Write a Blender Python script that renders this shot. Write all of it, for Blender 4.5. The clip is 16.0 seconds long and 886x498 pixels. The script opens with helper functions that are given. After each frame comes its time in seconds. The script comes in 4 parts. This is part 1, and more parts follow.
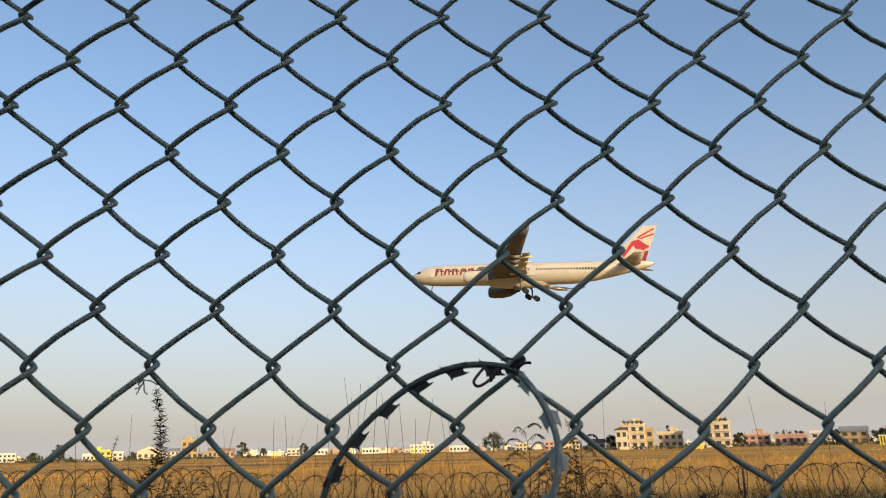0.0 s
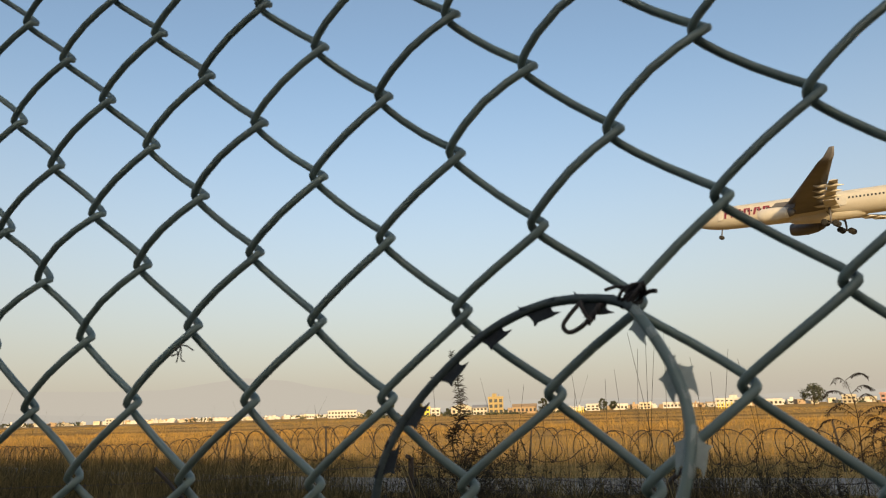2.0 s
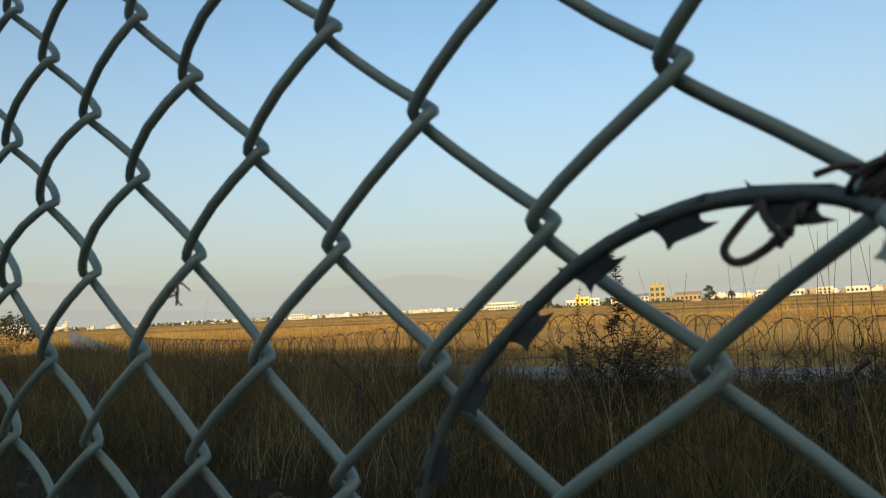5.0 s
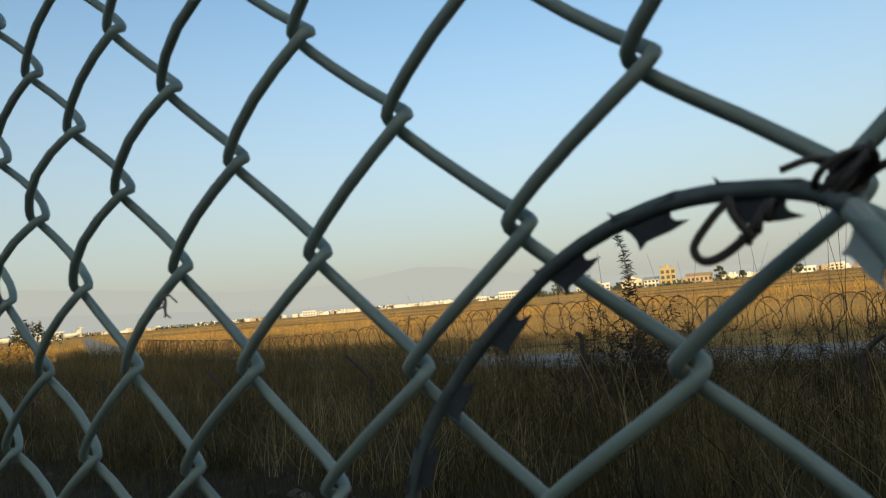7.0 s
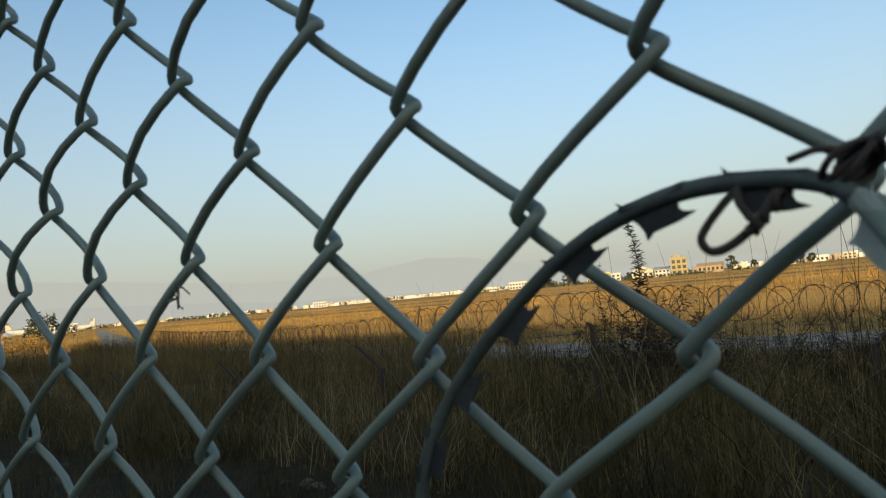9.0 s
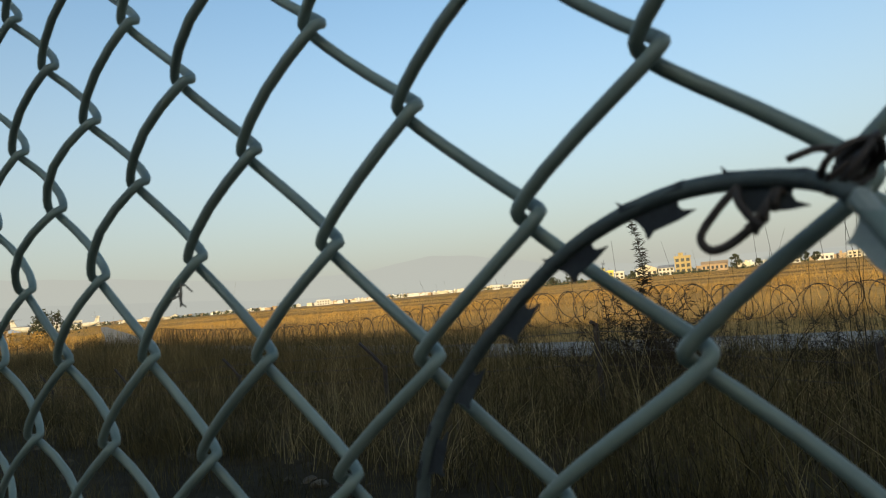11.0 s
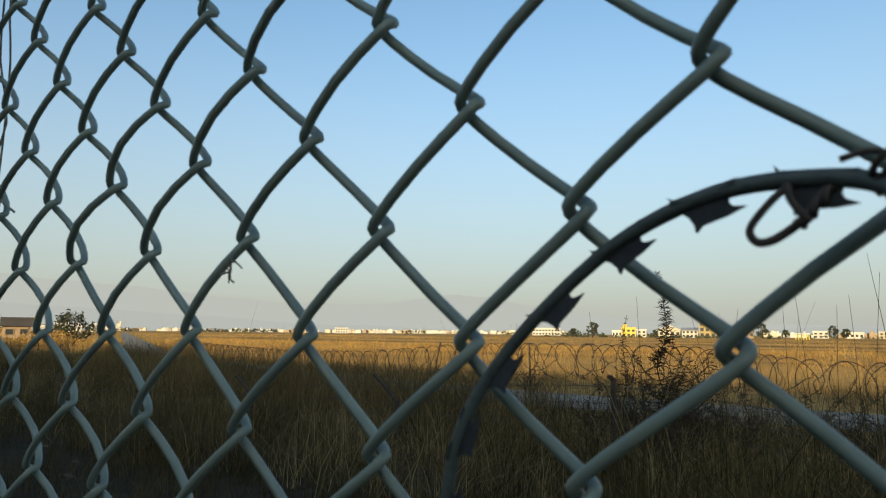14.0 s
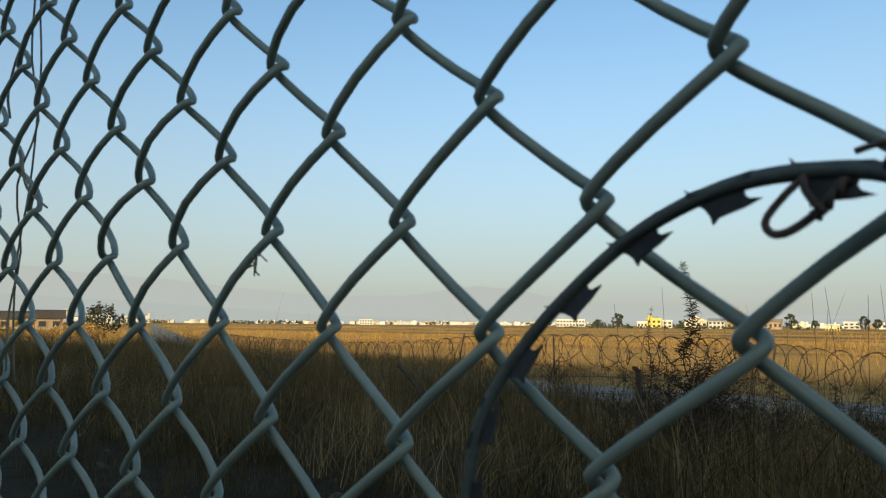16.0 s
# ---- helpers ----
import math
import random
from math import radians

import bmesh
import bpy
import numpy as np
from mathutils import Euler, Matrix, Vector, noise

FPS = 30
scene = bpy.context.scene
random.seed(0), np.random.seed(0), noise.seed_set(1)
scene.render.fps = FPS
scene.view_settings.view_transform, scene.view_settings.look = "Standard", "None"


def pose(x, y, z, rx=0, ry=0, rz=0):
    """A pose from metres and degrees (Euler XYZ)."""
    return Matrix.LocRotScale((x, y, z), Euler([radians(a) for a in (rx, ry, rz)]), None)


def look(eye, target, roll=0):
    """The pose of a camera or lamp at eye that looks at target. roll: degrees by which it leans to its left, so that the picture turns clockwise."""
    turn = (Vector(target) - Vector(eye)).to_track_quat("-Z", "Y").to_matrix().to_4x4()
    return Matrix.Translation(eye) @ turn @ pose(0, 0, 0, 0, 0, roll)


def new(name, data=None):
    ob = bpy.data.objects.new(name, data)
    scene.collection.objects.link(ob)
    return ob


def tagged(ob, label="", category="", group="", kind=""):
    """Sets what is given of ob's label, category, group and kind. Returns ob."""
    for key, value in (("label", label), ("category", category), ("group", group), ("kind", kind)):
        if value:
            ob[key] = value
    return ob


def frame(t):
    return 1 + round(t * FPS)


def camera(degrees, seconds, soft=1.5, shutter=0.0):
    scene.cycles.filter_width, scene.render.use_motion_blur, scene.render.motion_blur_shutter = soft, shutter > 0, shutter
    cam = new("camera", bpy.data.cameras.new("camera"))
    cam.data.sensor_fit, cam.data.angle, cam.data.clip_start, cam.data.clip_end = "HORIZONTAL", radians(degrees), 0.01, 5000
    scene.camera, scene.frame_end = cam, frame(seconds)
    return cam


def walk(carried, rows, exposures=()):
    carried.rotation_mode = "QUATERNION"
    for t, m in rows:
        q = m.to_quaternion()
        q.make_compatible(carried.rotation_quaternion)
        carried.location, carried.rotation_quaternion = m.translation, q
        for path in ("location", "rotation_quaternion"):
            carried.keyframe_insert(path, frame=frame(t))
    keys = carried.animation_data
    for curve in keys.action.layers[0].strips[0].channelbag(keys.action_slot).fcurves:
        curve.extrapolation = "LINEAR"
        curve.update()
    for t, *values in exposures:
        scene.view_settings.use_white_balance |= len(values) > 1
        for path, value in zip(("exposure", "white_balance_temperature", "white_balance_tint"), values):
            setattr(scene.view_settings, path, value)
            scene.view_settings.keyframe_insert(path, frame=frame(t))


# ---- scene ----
cam = camera(65.5, 16.0, soft=1.1)
PATH = [
    (0, (-0.054, -0.424, 1.55), (0.005, 1.495, 2.11), -1.4),
    (0.5, (-0.004, -0.379, 1.553), (-0.343, 1.517, 2.089), -1.6),
    (1, (0.03, -0.343, 1.558), (-0.519, 1.504, 2.09), -1.3),
    (1.5, (0.047, -0.311, 1.561), (-0.589, 1.523, 2.043), -2.4),
    (2, (0.031, -0.275, 1.557), (-0.697, 1.529, 2.021), -1.8),
    (2.5, (0.006, -0.196, 1.558), (-0.805, 1.59, 1.948), -3.2),
    (3, (-0.004, -0.163, 1.563), (-1.033, 1.506, 1.961), -0.3),
    (3.2, (-0.006, -0.162, 1.56), (-1.032, 1.507, 1.962), 0.1),
    (5.3, (0.01, -0.154, 1.58), (-1.152, 1.465, 1.75), -3.4),
    (5.5, (0.012, -0.153, 1.58), (-1.156, 1.46, 1.764), -3.7),
    (6, (0.015, -0.155, 1.581), (-1.186, 1.433, 1.77), -4.8),
    (6.5, (0.013, -0.151, 1.583), (-1.152, 1.469, 1.731), -5.4),
    (7, (0.013, -0.15, 1.582), (-1.156, 1.465, 1.738), -5.2),
    (7.5, (0.014, -0.152, 1.581), (-1.168, 1.454, 1.742), -5.0),
    (8, (0.013, -0.15, 1.582), (-1.173, 1.453, 1.727), -5.1),
    (8.5, (0.014, -0.152, 1.58), (-1.181, 1.445, 1.735), -4.5),
    (9, (0.014, -0.151, 1.582), (-1.181, 1.447, 1.714), -5.4),
    (9.2, (0.014, -0.151, 1.582), (-1.177, 1.45, 1.715), -5.4),
    (11.5, (0.015, -0.151, 1.582), (-1.191, 1.439, 1.705), -5.3),
    (12, (0.014, -0.15, 1.582), (-1.187, 1.444, 1.699), -5.5),
    (12.5, (0.015, -0.151, 1.582), (-1.187, 1.443, 1.711), -5.2),
    (13, (0.015, -0.151, 1.583), (-1.189, 1.442, 1.705), -5.7),
    (13.5, (0.016, -0.154, 1.58), (-1.217, 1.416, 1.714), -4.7),
    (14, (0.013, -0.161, 1.567), (-1.237, 1.381, 1.809), 0.5),
    (14.5, (0.013, -0.164, 1.563), (-1.247, 1.366, 1.833), 2.0),
    (15, (0.015, -0.167, 1.562), (-1.288, 1.326, 1.83), 2.4),
    (15.5, (0.016, -0.166, 1.564), (-1.283, 1.334, 1.815), 1.0),
    (16, (0.016, -0.163, 1.567), (-1.288, 1.338, 1.784), 0.4),
]
walk(cam, [(t, look(eye, target, roll)) for t, eye, target, roll in PATH], [(0.0, 1.1, 7150, 9), (2.0, 1.06, 8000, 7), (3.2, 1.06, 7900, 4), (5.3, 1.06, 7000, -2), (13.0, 1.06, 7000, -2), (15.0, 1.05, 6600, -4), (16.0, 1.05, 6600, -4)])

# the lens is wide open and set for distance, so what is a hand's width away goes soft
cam.data.dof.use_dof = True
cam.data.dof.focus_distance = 2.5
cam.data.dof.aperture_fstop = 30.0

# ---- world and sun: low late sun from behind the camera, hazy sky ----
SUN_UP, SUN_SIDE = 13.0, 24.0       # degrees above the horizon; degrees from straight behind, to the right
to_sun = Vector((math.sin(radians(SUN_SIDE)) * math.cos(radians(SUN_UP)),
                 -math.cos(radians(SUN_SIDE)) * math.cos(radians(SUN_UP)), math.sin(radians(SUN_UP))))
world = bpy.data.worlds.new("sky")
scene.world = world
world.use_nodes = True
wn, wl = world.node_tree.nodes, world.node_tree.links
sky = wn.new("ShaderNodeTexSky")
sky.sky_type, sky.sun_disc = "NISHITA", False
sky.sun_elevation = radians(SUN_UP)
sky.sun_rotation = math.atan2(to_sun.x, to_sun.y)
sky.air_density, sky.dust_density, sky.ozone_density, sky.altitude = 1.0, 8.0, 2.2, 1300
wl.new(sky.outputs[0], wn["Background"].inputs[0])
wn["Background"].inputs[1].default_value = 0.135
# the dusty air thickens all round towards the horizon
dust = wn.new("ShaderNodeBackground")
dust.inputs[0].default_value, dust.inputs[1].default_value = (0.262, 0.252, 0.250, 1), 1.0
where_up = wn.new("ShaderNodeTexCoord")
height_of = wn.new("ShaderNodeSeparateXYZ")
thick = wn.new("ShaderNodeMapRange")
thick.interpolation_type = "SMOOTHSTEP"
thick.inputs["From Min"].default_value, thick.inputs["From Max"].default_value = -0.12, 0.50
thick.inputs["To Min"].default_value, thick.inputs["To Max"].default_value = 1.0, 0.0
veil = wn.new("ShaderNodeMixShader")
wl.new(where_up.outputs["Generated"], height_of.inputs[0])
wl.new(height_of.outputs["Z"], thick.inputs["Value"])
wl.new(thick.outputs[0], veil.inputs[0])
wl.new(wn["Background"].outputs[0], veil.inputs[1])
wl.new(dust.outputs[0], veil.inputs[2])
wl.new(veil.outputs[0], wn["World Output"].inputs["Surface"])
sun_data = bpy.data.lights.new("sun", "SUN")
sun_data.energy, sun_data.angle, sun_data.color = 2.75, radians(0.53), (1.0, 0.74, 0.44)
sun = new("sun", sun_data)
sun.matrix_world = to_sun.to_track_quat("Z", "Y").to_matrix().to_4x4()


# ---- mesh helpers ----
class Geo:
    """Vertices and faces that grow into one mesh."""

    def __init__(self):
        self.v, self.f, self.n = [], [], 0

    def add(self, v, f):
        v = np.asarray(v, float).reshape(-1, 3)
        self.f += [tuple(i + self.n for i in q) for q in f]
        self.v.append(v)
        self.n += len(v)
        return self

    def mesh(self, name, smooth=False):
        me = bpy.data.meshes.new(name)
        me.from_pydata(np.concatenate(self.v).tolist() if self.v else [], [], self.f)
        if smooth:
            me.shade_smooth()
        me.update()
        return me

    def tube(self, pts, r, n=6, caps=True):
        """A round bar along points; r is one radius or one for each point."""
        p = np.asarray(pts, float)
        r = np.broadcast_to(np.asarray(r, float), (len(p),))
        t = np.gradient(p, axis=0)
        t /= np.linalg.norm(t, axis=1)[:, None] + 1e-12
        ref = np.array((0, 0, 1.0)) if abs(t[0][2]) < 0.9 else np.array((1.0, 0, 0))
        a = np.cross(t[0], ref)
        a /= np.linalg.norm(a)
        ang = np.arange(n) * 2 * math.pi / n
        rings = []
        for i in range(len(p)):
            a = a - t[i] * (a @ t[i])
            a /= np.linalg.norm(a) + 1e-12
            b = np.cross(t[i], a)
            rings.append(p[i] + r[i] * (np.cos(ang)[:, None] * a + np.sin(ang)[:, None] * b))
        f = [(i * n + j, i * n + (j + 1) % n, (i + 1) * n + (j + 1) % n, (i + 1) * n + j) for i in range(len(p) - 1) for j in range(n)]
        if caps:
            f += [tuple(range(n))[::-1], tuple((len(p) - 1) * n + j for j in range(n))]
        return self.add(np.concatenate(rings), f)

    def box(self, c, s, rz=0.0, bevel=0.0):
        """A box of size s round c; bevel cuts its upright edges."""
        hx, hy, hz = s[0] / 2, s[1] / 2, s[2] / 2
        if bevel:
            q = [(-hx + bevel, -hy), (hx - bevel, -hy), (hx, -hy + bevel), (hx, hy - bevel), (hx - bevel, hy), (-hx + bevel, hy), (-hx, hy - bevel), (-hx, -hy + bevel)]
        else:
            q = [(-hx, -hy), (hx, -hy), (hx, hy), (-hx, hy)]
        co, si, m = math.cos(rz), math.sin(rz), len(q)
        v = [(c[0] + x * co - y * si, c[1] + x * si + y * co, c[2] + z) for z in (-hz, hz) for x, y in q]
        return self.add(v, [tuple(range(m))[::-1], tuple(range(m, 2 * m))] + [(i, (i + 1) % m, m + (i + 1) % m, m + i) for i in range(m)])

    def plate(self, outline, origin, u, v, thick):
        """A flat plate: an outline in the u, v plane at origin, with thickness."""
        u, v, o = np.array(u, float), np.array(v, float), np.array(origin, float)
        w = np.cross(u, v)
        w = w / np.linalg.norm(w) * thick / 2
        base = [o + a * u + b * v for a, b in outline]
        m = len(base)
        return self.add([q - w for q in base] + [q + w for q in base],
                        [tuple(range(m))[::-1], tuple(range(m, 2 * m))] + [(i, (i + 1) % m, m + (i + 1) % m, m + i) for i in range(m)])

    def ribbon(self, pts, widths, side):
        """A thin bent leaf along points."""
        p, s = np.asarray(pts, float), np.asarray(side, float)
        w = np.asarray(widths, float)[:, None] / 2
        v = np.concatenate([p - s * w, p + s * w])
        m = len(p)
        return self.add(v, [(i, i + 1, m + i + 1, m + i) for i in range(m - 1)])


def empty(name, m=Matrix(), label="", category="", group="", kind=""):
    ob = new(name)
    ob.empty_display_size = 0.1
    ob.matrix_world = m
    return tagged(ob, label, category, group, kind)


def part(name, geo, material, parent=None, label="", smooth=False, m=None):
    ob = new(name, geo if isinstance(geo, bpy.types.Mesh) else geo.mesh(name, smooth))
    if not ob.data.materials:
        ob.data.materials.append(material)
    if parent:
        ob.parent = parent
    if m is not None:
        ob.matrix_basis = m
    return tagged(ob, label)


def spline(points, n=8):
    """A smooth line through points."""
    p = np.asarray(points, float)
    p = np.concatenate([[2 * p[0] - p[1]], p, [2 * p[-1] - p[-2]]])
    out = []
    for i in range(1, len(p) - 2):
        for t in np.arange(n) / n:
            a, b, c, d = p[i - 1:i + 3]
            out.append(0.5 * (2 * b + (c - a) * t + (2 * a - 5 * b + 4 * c - d) * t * t + (3 * b - a - 3 * c + d) * t ** 3))
    return np.array(out + [p[-2]])


def polar(left, far, z=0.0):
    """A place at degrees to the left of straight out, that far from the fence."""
    return Vector((-math.sin(radians(left)) * far, math.cos(radians(left)) * far, z))


# ---- materials ----
def material(name, colour, rough=0.8, second=None, scale=8.0, metal=0.0, bump=0.0, bump_scale=60.0, random_by="", spread=0.25, detail=4.0, fine=None, sheen=0.0, through_light=0.0):
    """Two colours mixed by coarse and fine noise, with relief; random_by: 'object' or 'island' varies the brightness piece by piece."""
    m = bpy.data.materials.new(name)
    m.use_nodes = True
    n, l = m.node_tree.nodes, m.node_tree.links
    bsdf = n["Principled BSDF"]
    bsdf.inputs["Roughness"].default_value, bsdf.inputs["Metallic"].default_value = rough, metal
    if rough >= 0.75 and not metal:
        bsdf.inputs["Specular IOR Level"].default_value = 0.12
    where = n.new("ShaderNodeNewGeometry")
    big = n.new("ShaderNodeTexNoise")
    big.inputs["Scale"].default_value, big.inputs["Detail"].default_value = scale, detail
    l.new(where.outputs["Position"], big.inputs["Vector"])
    small = n.new("ShaderNodeTexNoise")
    small.inputs["Scale"].default_value, small.inputs["Detail"].default_value = fine or scale * 9, 3
    l.new(where.outputs["Position"], small.inputs["Vector"])
    add = n.new("ShaderNodeMath")
    add.operation = "MULTIPLY_ADD"
    add.inputs[1].default_value = 0.45
    l.new(small.outputs["Fac"], add.inputs[0])
    l.new(big.outputs["Fac"], add.inputs[2])
    ramp = n.new("ShaderNodeValToRGB")
    ramp.color_ramp.elements[0].position, ramp.color_ramp.elements[1].position = 0.52, 0.92
    ramp.color_ramp.elements[0].color = (*colour, 1)
    ramp.color_ramp.elements[1].color = (*(second or [c * 0.7 for c in colour]), 1)
    l.new(add.outputs[0], ramp.inputs[0])
    out = ramp.outputs[0]
    if random_by:
        if random_by == "object":
            info = n.new("ShaderNodeObjectInfo")
            value = info.outputs["Random"]
        else:
            value = where.outputs["Random Per Island"]
        level = n.new("ShaderNodeMapRange")
        level.inputs["To Min"].default_value, level.inputs["To Max"].default_value = 1 - spread, 1 + spread
        l.new(value, level.inputs["Value"])
        mul = n.new("ShaderNodeVectorMath")
        mul.operation = "SCALE"
        l.new(out, mul.inputs[0])
        l.new(level.outputs[0], mul.inputs["Scale"])
        out = mul.outputs[0]
    l.new(out, bsdf.inputs["Base Color"])
    if bump:
        relief = n.new("ShaderNodeTexNoise")
        relief.inputs["Scale"].default_value, relief.inputs["Detail"].default_value = bump_scale, 5
        l.new(where.outputs["Position"], relief.inputs["Vector"])
        bn = n.new("ShaderNodeBump")
        bn.inputs["Strength"].default_value, bn.inputs["Distance"].default_value = bump, 0.6 / bump_scale
        l.new(relief.outputs["Fac"], bn.inputs["Height"])
        l.new(bn.outputs[0], bsdf.inputs["Normal"])
    if through_light:
        thin = n.new("ShaderNodeBsdfTranslucent")
        l.new(out, thin.inputs["Color"])
        mix = n.new("ShaderNodeMixShader")
        mix.inputs[0].default_value = through_light
        l.new(bsdf.outputs[0], mix.inputs[1])
        l.new(thin.outputs[0], mix.inputs[2])
        l.new(mix.outputs[0], n["Material Output"].inputs["Surface"])
    return m


WIRE = material("coated_wire", (0.20, 0.25, 0.216), 0.45, (0.16, 0.198, 0.17), 14, bump=0.04, bump_scale=260, random_by="object", spread=0.1, fine=140)
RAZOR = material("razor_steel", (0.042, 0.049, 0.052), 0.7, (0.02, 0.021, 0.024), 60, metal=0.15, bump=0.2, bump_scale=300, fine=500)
# same steel again, with light put into its colour: a pale and a dark copy
RAZOR_LIT = material("razor_steel_lit", (0.36, 0.385, 0.335), 0.5, (0.26, 0.28, 0.245), 80, metal=0.2, bump=0.15, bump_scale=300, fine=600)
RAZOR_CORE_SHADED = material("razor_core_shaded", (0.10, 0.122, 0.114), 0.6, (0.066, 0.078, 0.073), 80, metal=0.2, bump=0.15, bump_scale=300, fine=600)
PALE_STEM = material("pale_dry_stem", (0.24, 0.215, 0.18), 0.85, (0.14, 0.125, 0.10), 40)
RUST = material("rusty_wire", (0.085, 0.068, 0.058), 0.8, (0.048, 0.037, 0.031), 90, metal=0.3, bump=0.3, bump_scale=400)
COIL = material("weathered_coil", (0.035, 0.026, 0.02), 0.7, (0.02, 0.015, 0.012), 5, metal=0.35)
POST = material("post_steel", (0.03, 0.026, 0.024), 0.75, (0.05, 0.034, 0.024), 6, metal=0.2, bump=0.3)
SOIL = material("dry_soil", (0.13, 0.095, 0.06), 0.95, (0.075, 0.055, 0.036), 0.8, bump=0.8, bump_scale=14, fine=9)
STONE = material("stone", (0.10, 0.085, 0.065), 0.9, (0.06, 0.05, 0.04), 6, bump=0.5, bump_scale=30, random_by="object")
CONCRETE = material("old_concrete", (0.25, 0.24, 0.225), 0.85, (0.15, 0.143, 0.13), 0.5, bump=0.3, bump_scale=20, fine=6)
TARMAC = material("grey_tarmac", (0.17, 0.155, 0.14), 0.9, (0.12, 0.11, 0.10), 0.05, fine=0.4)
DRY = material("dry_grass", (0.43, 0.262, 0.082), 0.8, (0.28, 0.165, 0.05), 0.35, random_by="island", spread=0.45, through_light=0.3)
# brown dry grass with the building's shade put into its base colour
SHADE_GRASS = material("shade_brown_grass", (0.098, 0.076, 0.030), 0.8, (0.034, 0.029, 0.013), 0.9, random_by="island", spread=0.7, through_light=0.25)
STRAW = material("pale_straw", (0.27, 0.21, 0.105), 0.75, (0.13, 0.10, 0.048), 1.2, random_by="island", spread=0.6, through_light=0.25)
# the same grass, with less of that shade in its colour
HALF_SHADE_GRASS = material("half_shade_grass", (0.16, 0.12, 0.053), 0.8, (0.08, 0.06, 0.027), 0.9, random_by="island", spread=0.5, through_light=0.25)
WEED = material("dead_weed", (0.048, 0.037, 0.025), 0.85, (0.03, 0.025, 0.017), 20, random_by="island", spread=0.35, through_light=0.15)
FERN = material("withered_fern", (0.075, 0.045, 0.03), 0.85, (0.045, 0.03, 0.022), 12, random_by="island", spread=0.4, through_light=0.2)
GREEN = material("dark_leaves", (0.055, 0.06, 0.028), 0.7, (0.03, 0.036, 0.018), 2, random_by="island", spread=0.4, through_light=0.2)
BARK = material("bark", (0.07, 0.05, 0.035), 0.9, (0.04, 0.03, 0.022), 3, bump=0.5)


# ---- the ground: one sheet to the horizon ----
def field_height(x, y):
    """Rough ground that dips a little beyond the bare strip, and lies flat farther out."""
    near = max(0.0, 1 - max(0.0, y - 7.5) / 3) * min(1.0, max(0.0, (y - 2.0) / 4))
    dip = -0.35 * near * min(1.0, max(0.0, (-3 - x) / 14))
    rough = noise.noise((x * 0.35, y * 0.35, 0)) * 0.05 * min(1.0, max(0.0, (y + 1) / 3)) if abs(x) < 90 and y < 90 else 0
    return dip + (rough if not (12 < y < 24 and abs(x) < 60) else rough * 0.25)


def ground_material():
    """Dry grassland: gold and brown in long drifts, bare soil close to the fence, its colour darkened for the shade
    there.
    """
    m = bpy.data.materials.new("field")
    m.use_nodes = True
    n, l = m.node_tree.nodes, m.node_tree.links
    bsdf = n["Principled BSDF"]
    bsdf.inputs["Roughness"].default_value = 0.95
    bsdf.inputs["Specular IOR Level"].default_value = 0.08
    where = n.new("ShaderNodeNewGeometry")
    flat = n.new("ShaderNodeMapping")
    flat.inputs["Scale"].default_value = (0.012, 0.05, 0.05)
    l.new(where.outputs["Position"], flat.inputs["Vector"])
    drift = n.new("ShaderNodeTexNoise")
    drift.inputs["Scale"].default_value, drift.inputs["Detail"].default_value = 1.0, 7
    l.new(flat.outputs[0], drift.inputs["Vector"])
    ramp = n.new("ShaderNodeValToRGB")
    e = ramp.color_ramp.elements
    e[0].position, e[0].color = 0.36, (0.15, 0.085, 0.026, 1)
    e[1].position, e[1].color = 0.72, (0.47, 0.29, 0.088, 1)
    mid = e.new(0.5)
    mid.color = (0.345, 0.207, 0.063, 1)
    l.new(drift.outputs["Fac"], ramp.inputs[0])
    grain = n.new("ShaderNodeTexNoise")
    grain.inputs["Scale"].default_value, grain.inputs["Detail"].default_value = 2.2, 6
    l.new(where.outputs["Position"], grain.inputs["Vector"])
    level = n.new("ShaderNodeMapRange")
    level.inputs["From Min"].default_value, level.inputs["From Max"].default_value = 0.3, 0.7
    level.inputs["To Min"].default_value, level.inputs["To Max"].default_value = 0.65, 1.2
    l.new(grain.outputs["Fac"], level.inputs["Value"])
    mul = n.new("ShaderNodeVectorMath")
    mul.operation = "SCALE"
    l.new(ramp.outputs[0], mul.inputs[0])
    l.new(level.outputs[0], mul.inputs["Scale"])
    # soil tones taken down to near black so they carry the near shade
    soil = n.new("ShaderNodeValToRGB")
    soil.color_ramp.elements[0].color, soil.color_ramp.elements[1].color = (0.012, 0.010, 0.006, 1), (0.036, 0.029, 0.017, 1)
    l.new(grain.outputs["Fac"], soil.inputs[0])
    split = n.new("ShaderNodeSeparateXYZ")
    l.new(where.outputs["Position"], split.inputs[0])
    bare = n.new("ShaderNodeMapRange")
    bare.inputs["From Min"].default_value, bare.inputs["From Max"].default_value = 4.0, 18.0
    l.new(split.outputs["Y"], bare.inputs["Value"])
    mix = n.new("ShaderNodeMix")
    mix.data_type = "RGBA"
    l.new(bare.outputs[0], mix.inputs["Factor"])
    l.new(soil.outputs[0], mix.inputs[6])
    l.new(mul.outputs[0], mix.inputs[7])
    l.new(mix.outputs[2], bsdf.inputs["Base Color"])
    bn = n.new("ShaderNodeBump")
    bn.inputs["Strength"].default_value, bn.inputs["Distance"].default_value = 0.7, 0.08
    l.new(grain.outputs["Fac"], bn.inputs["Height"])
    l.new(bn.outputs[0], bsdf.inputs["Normal"])
    return m


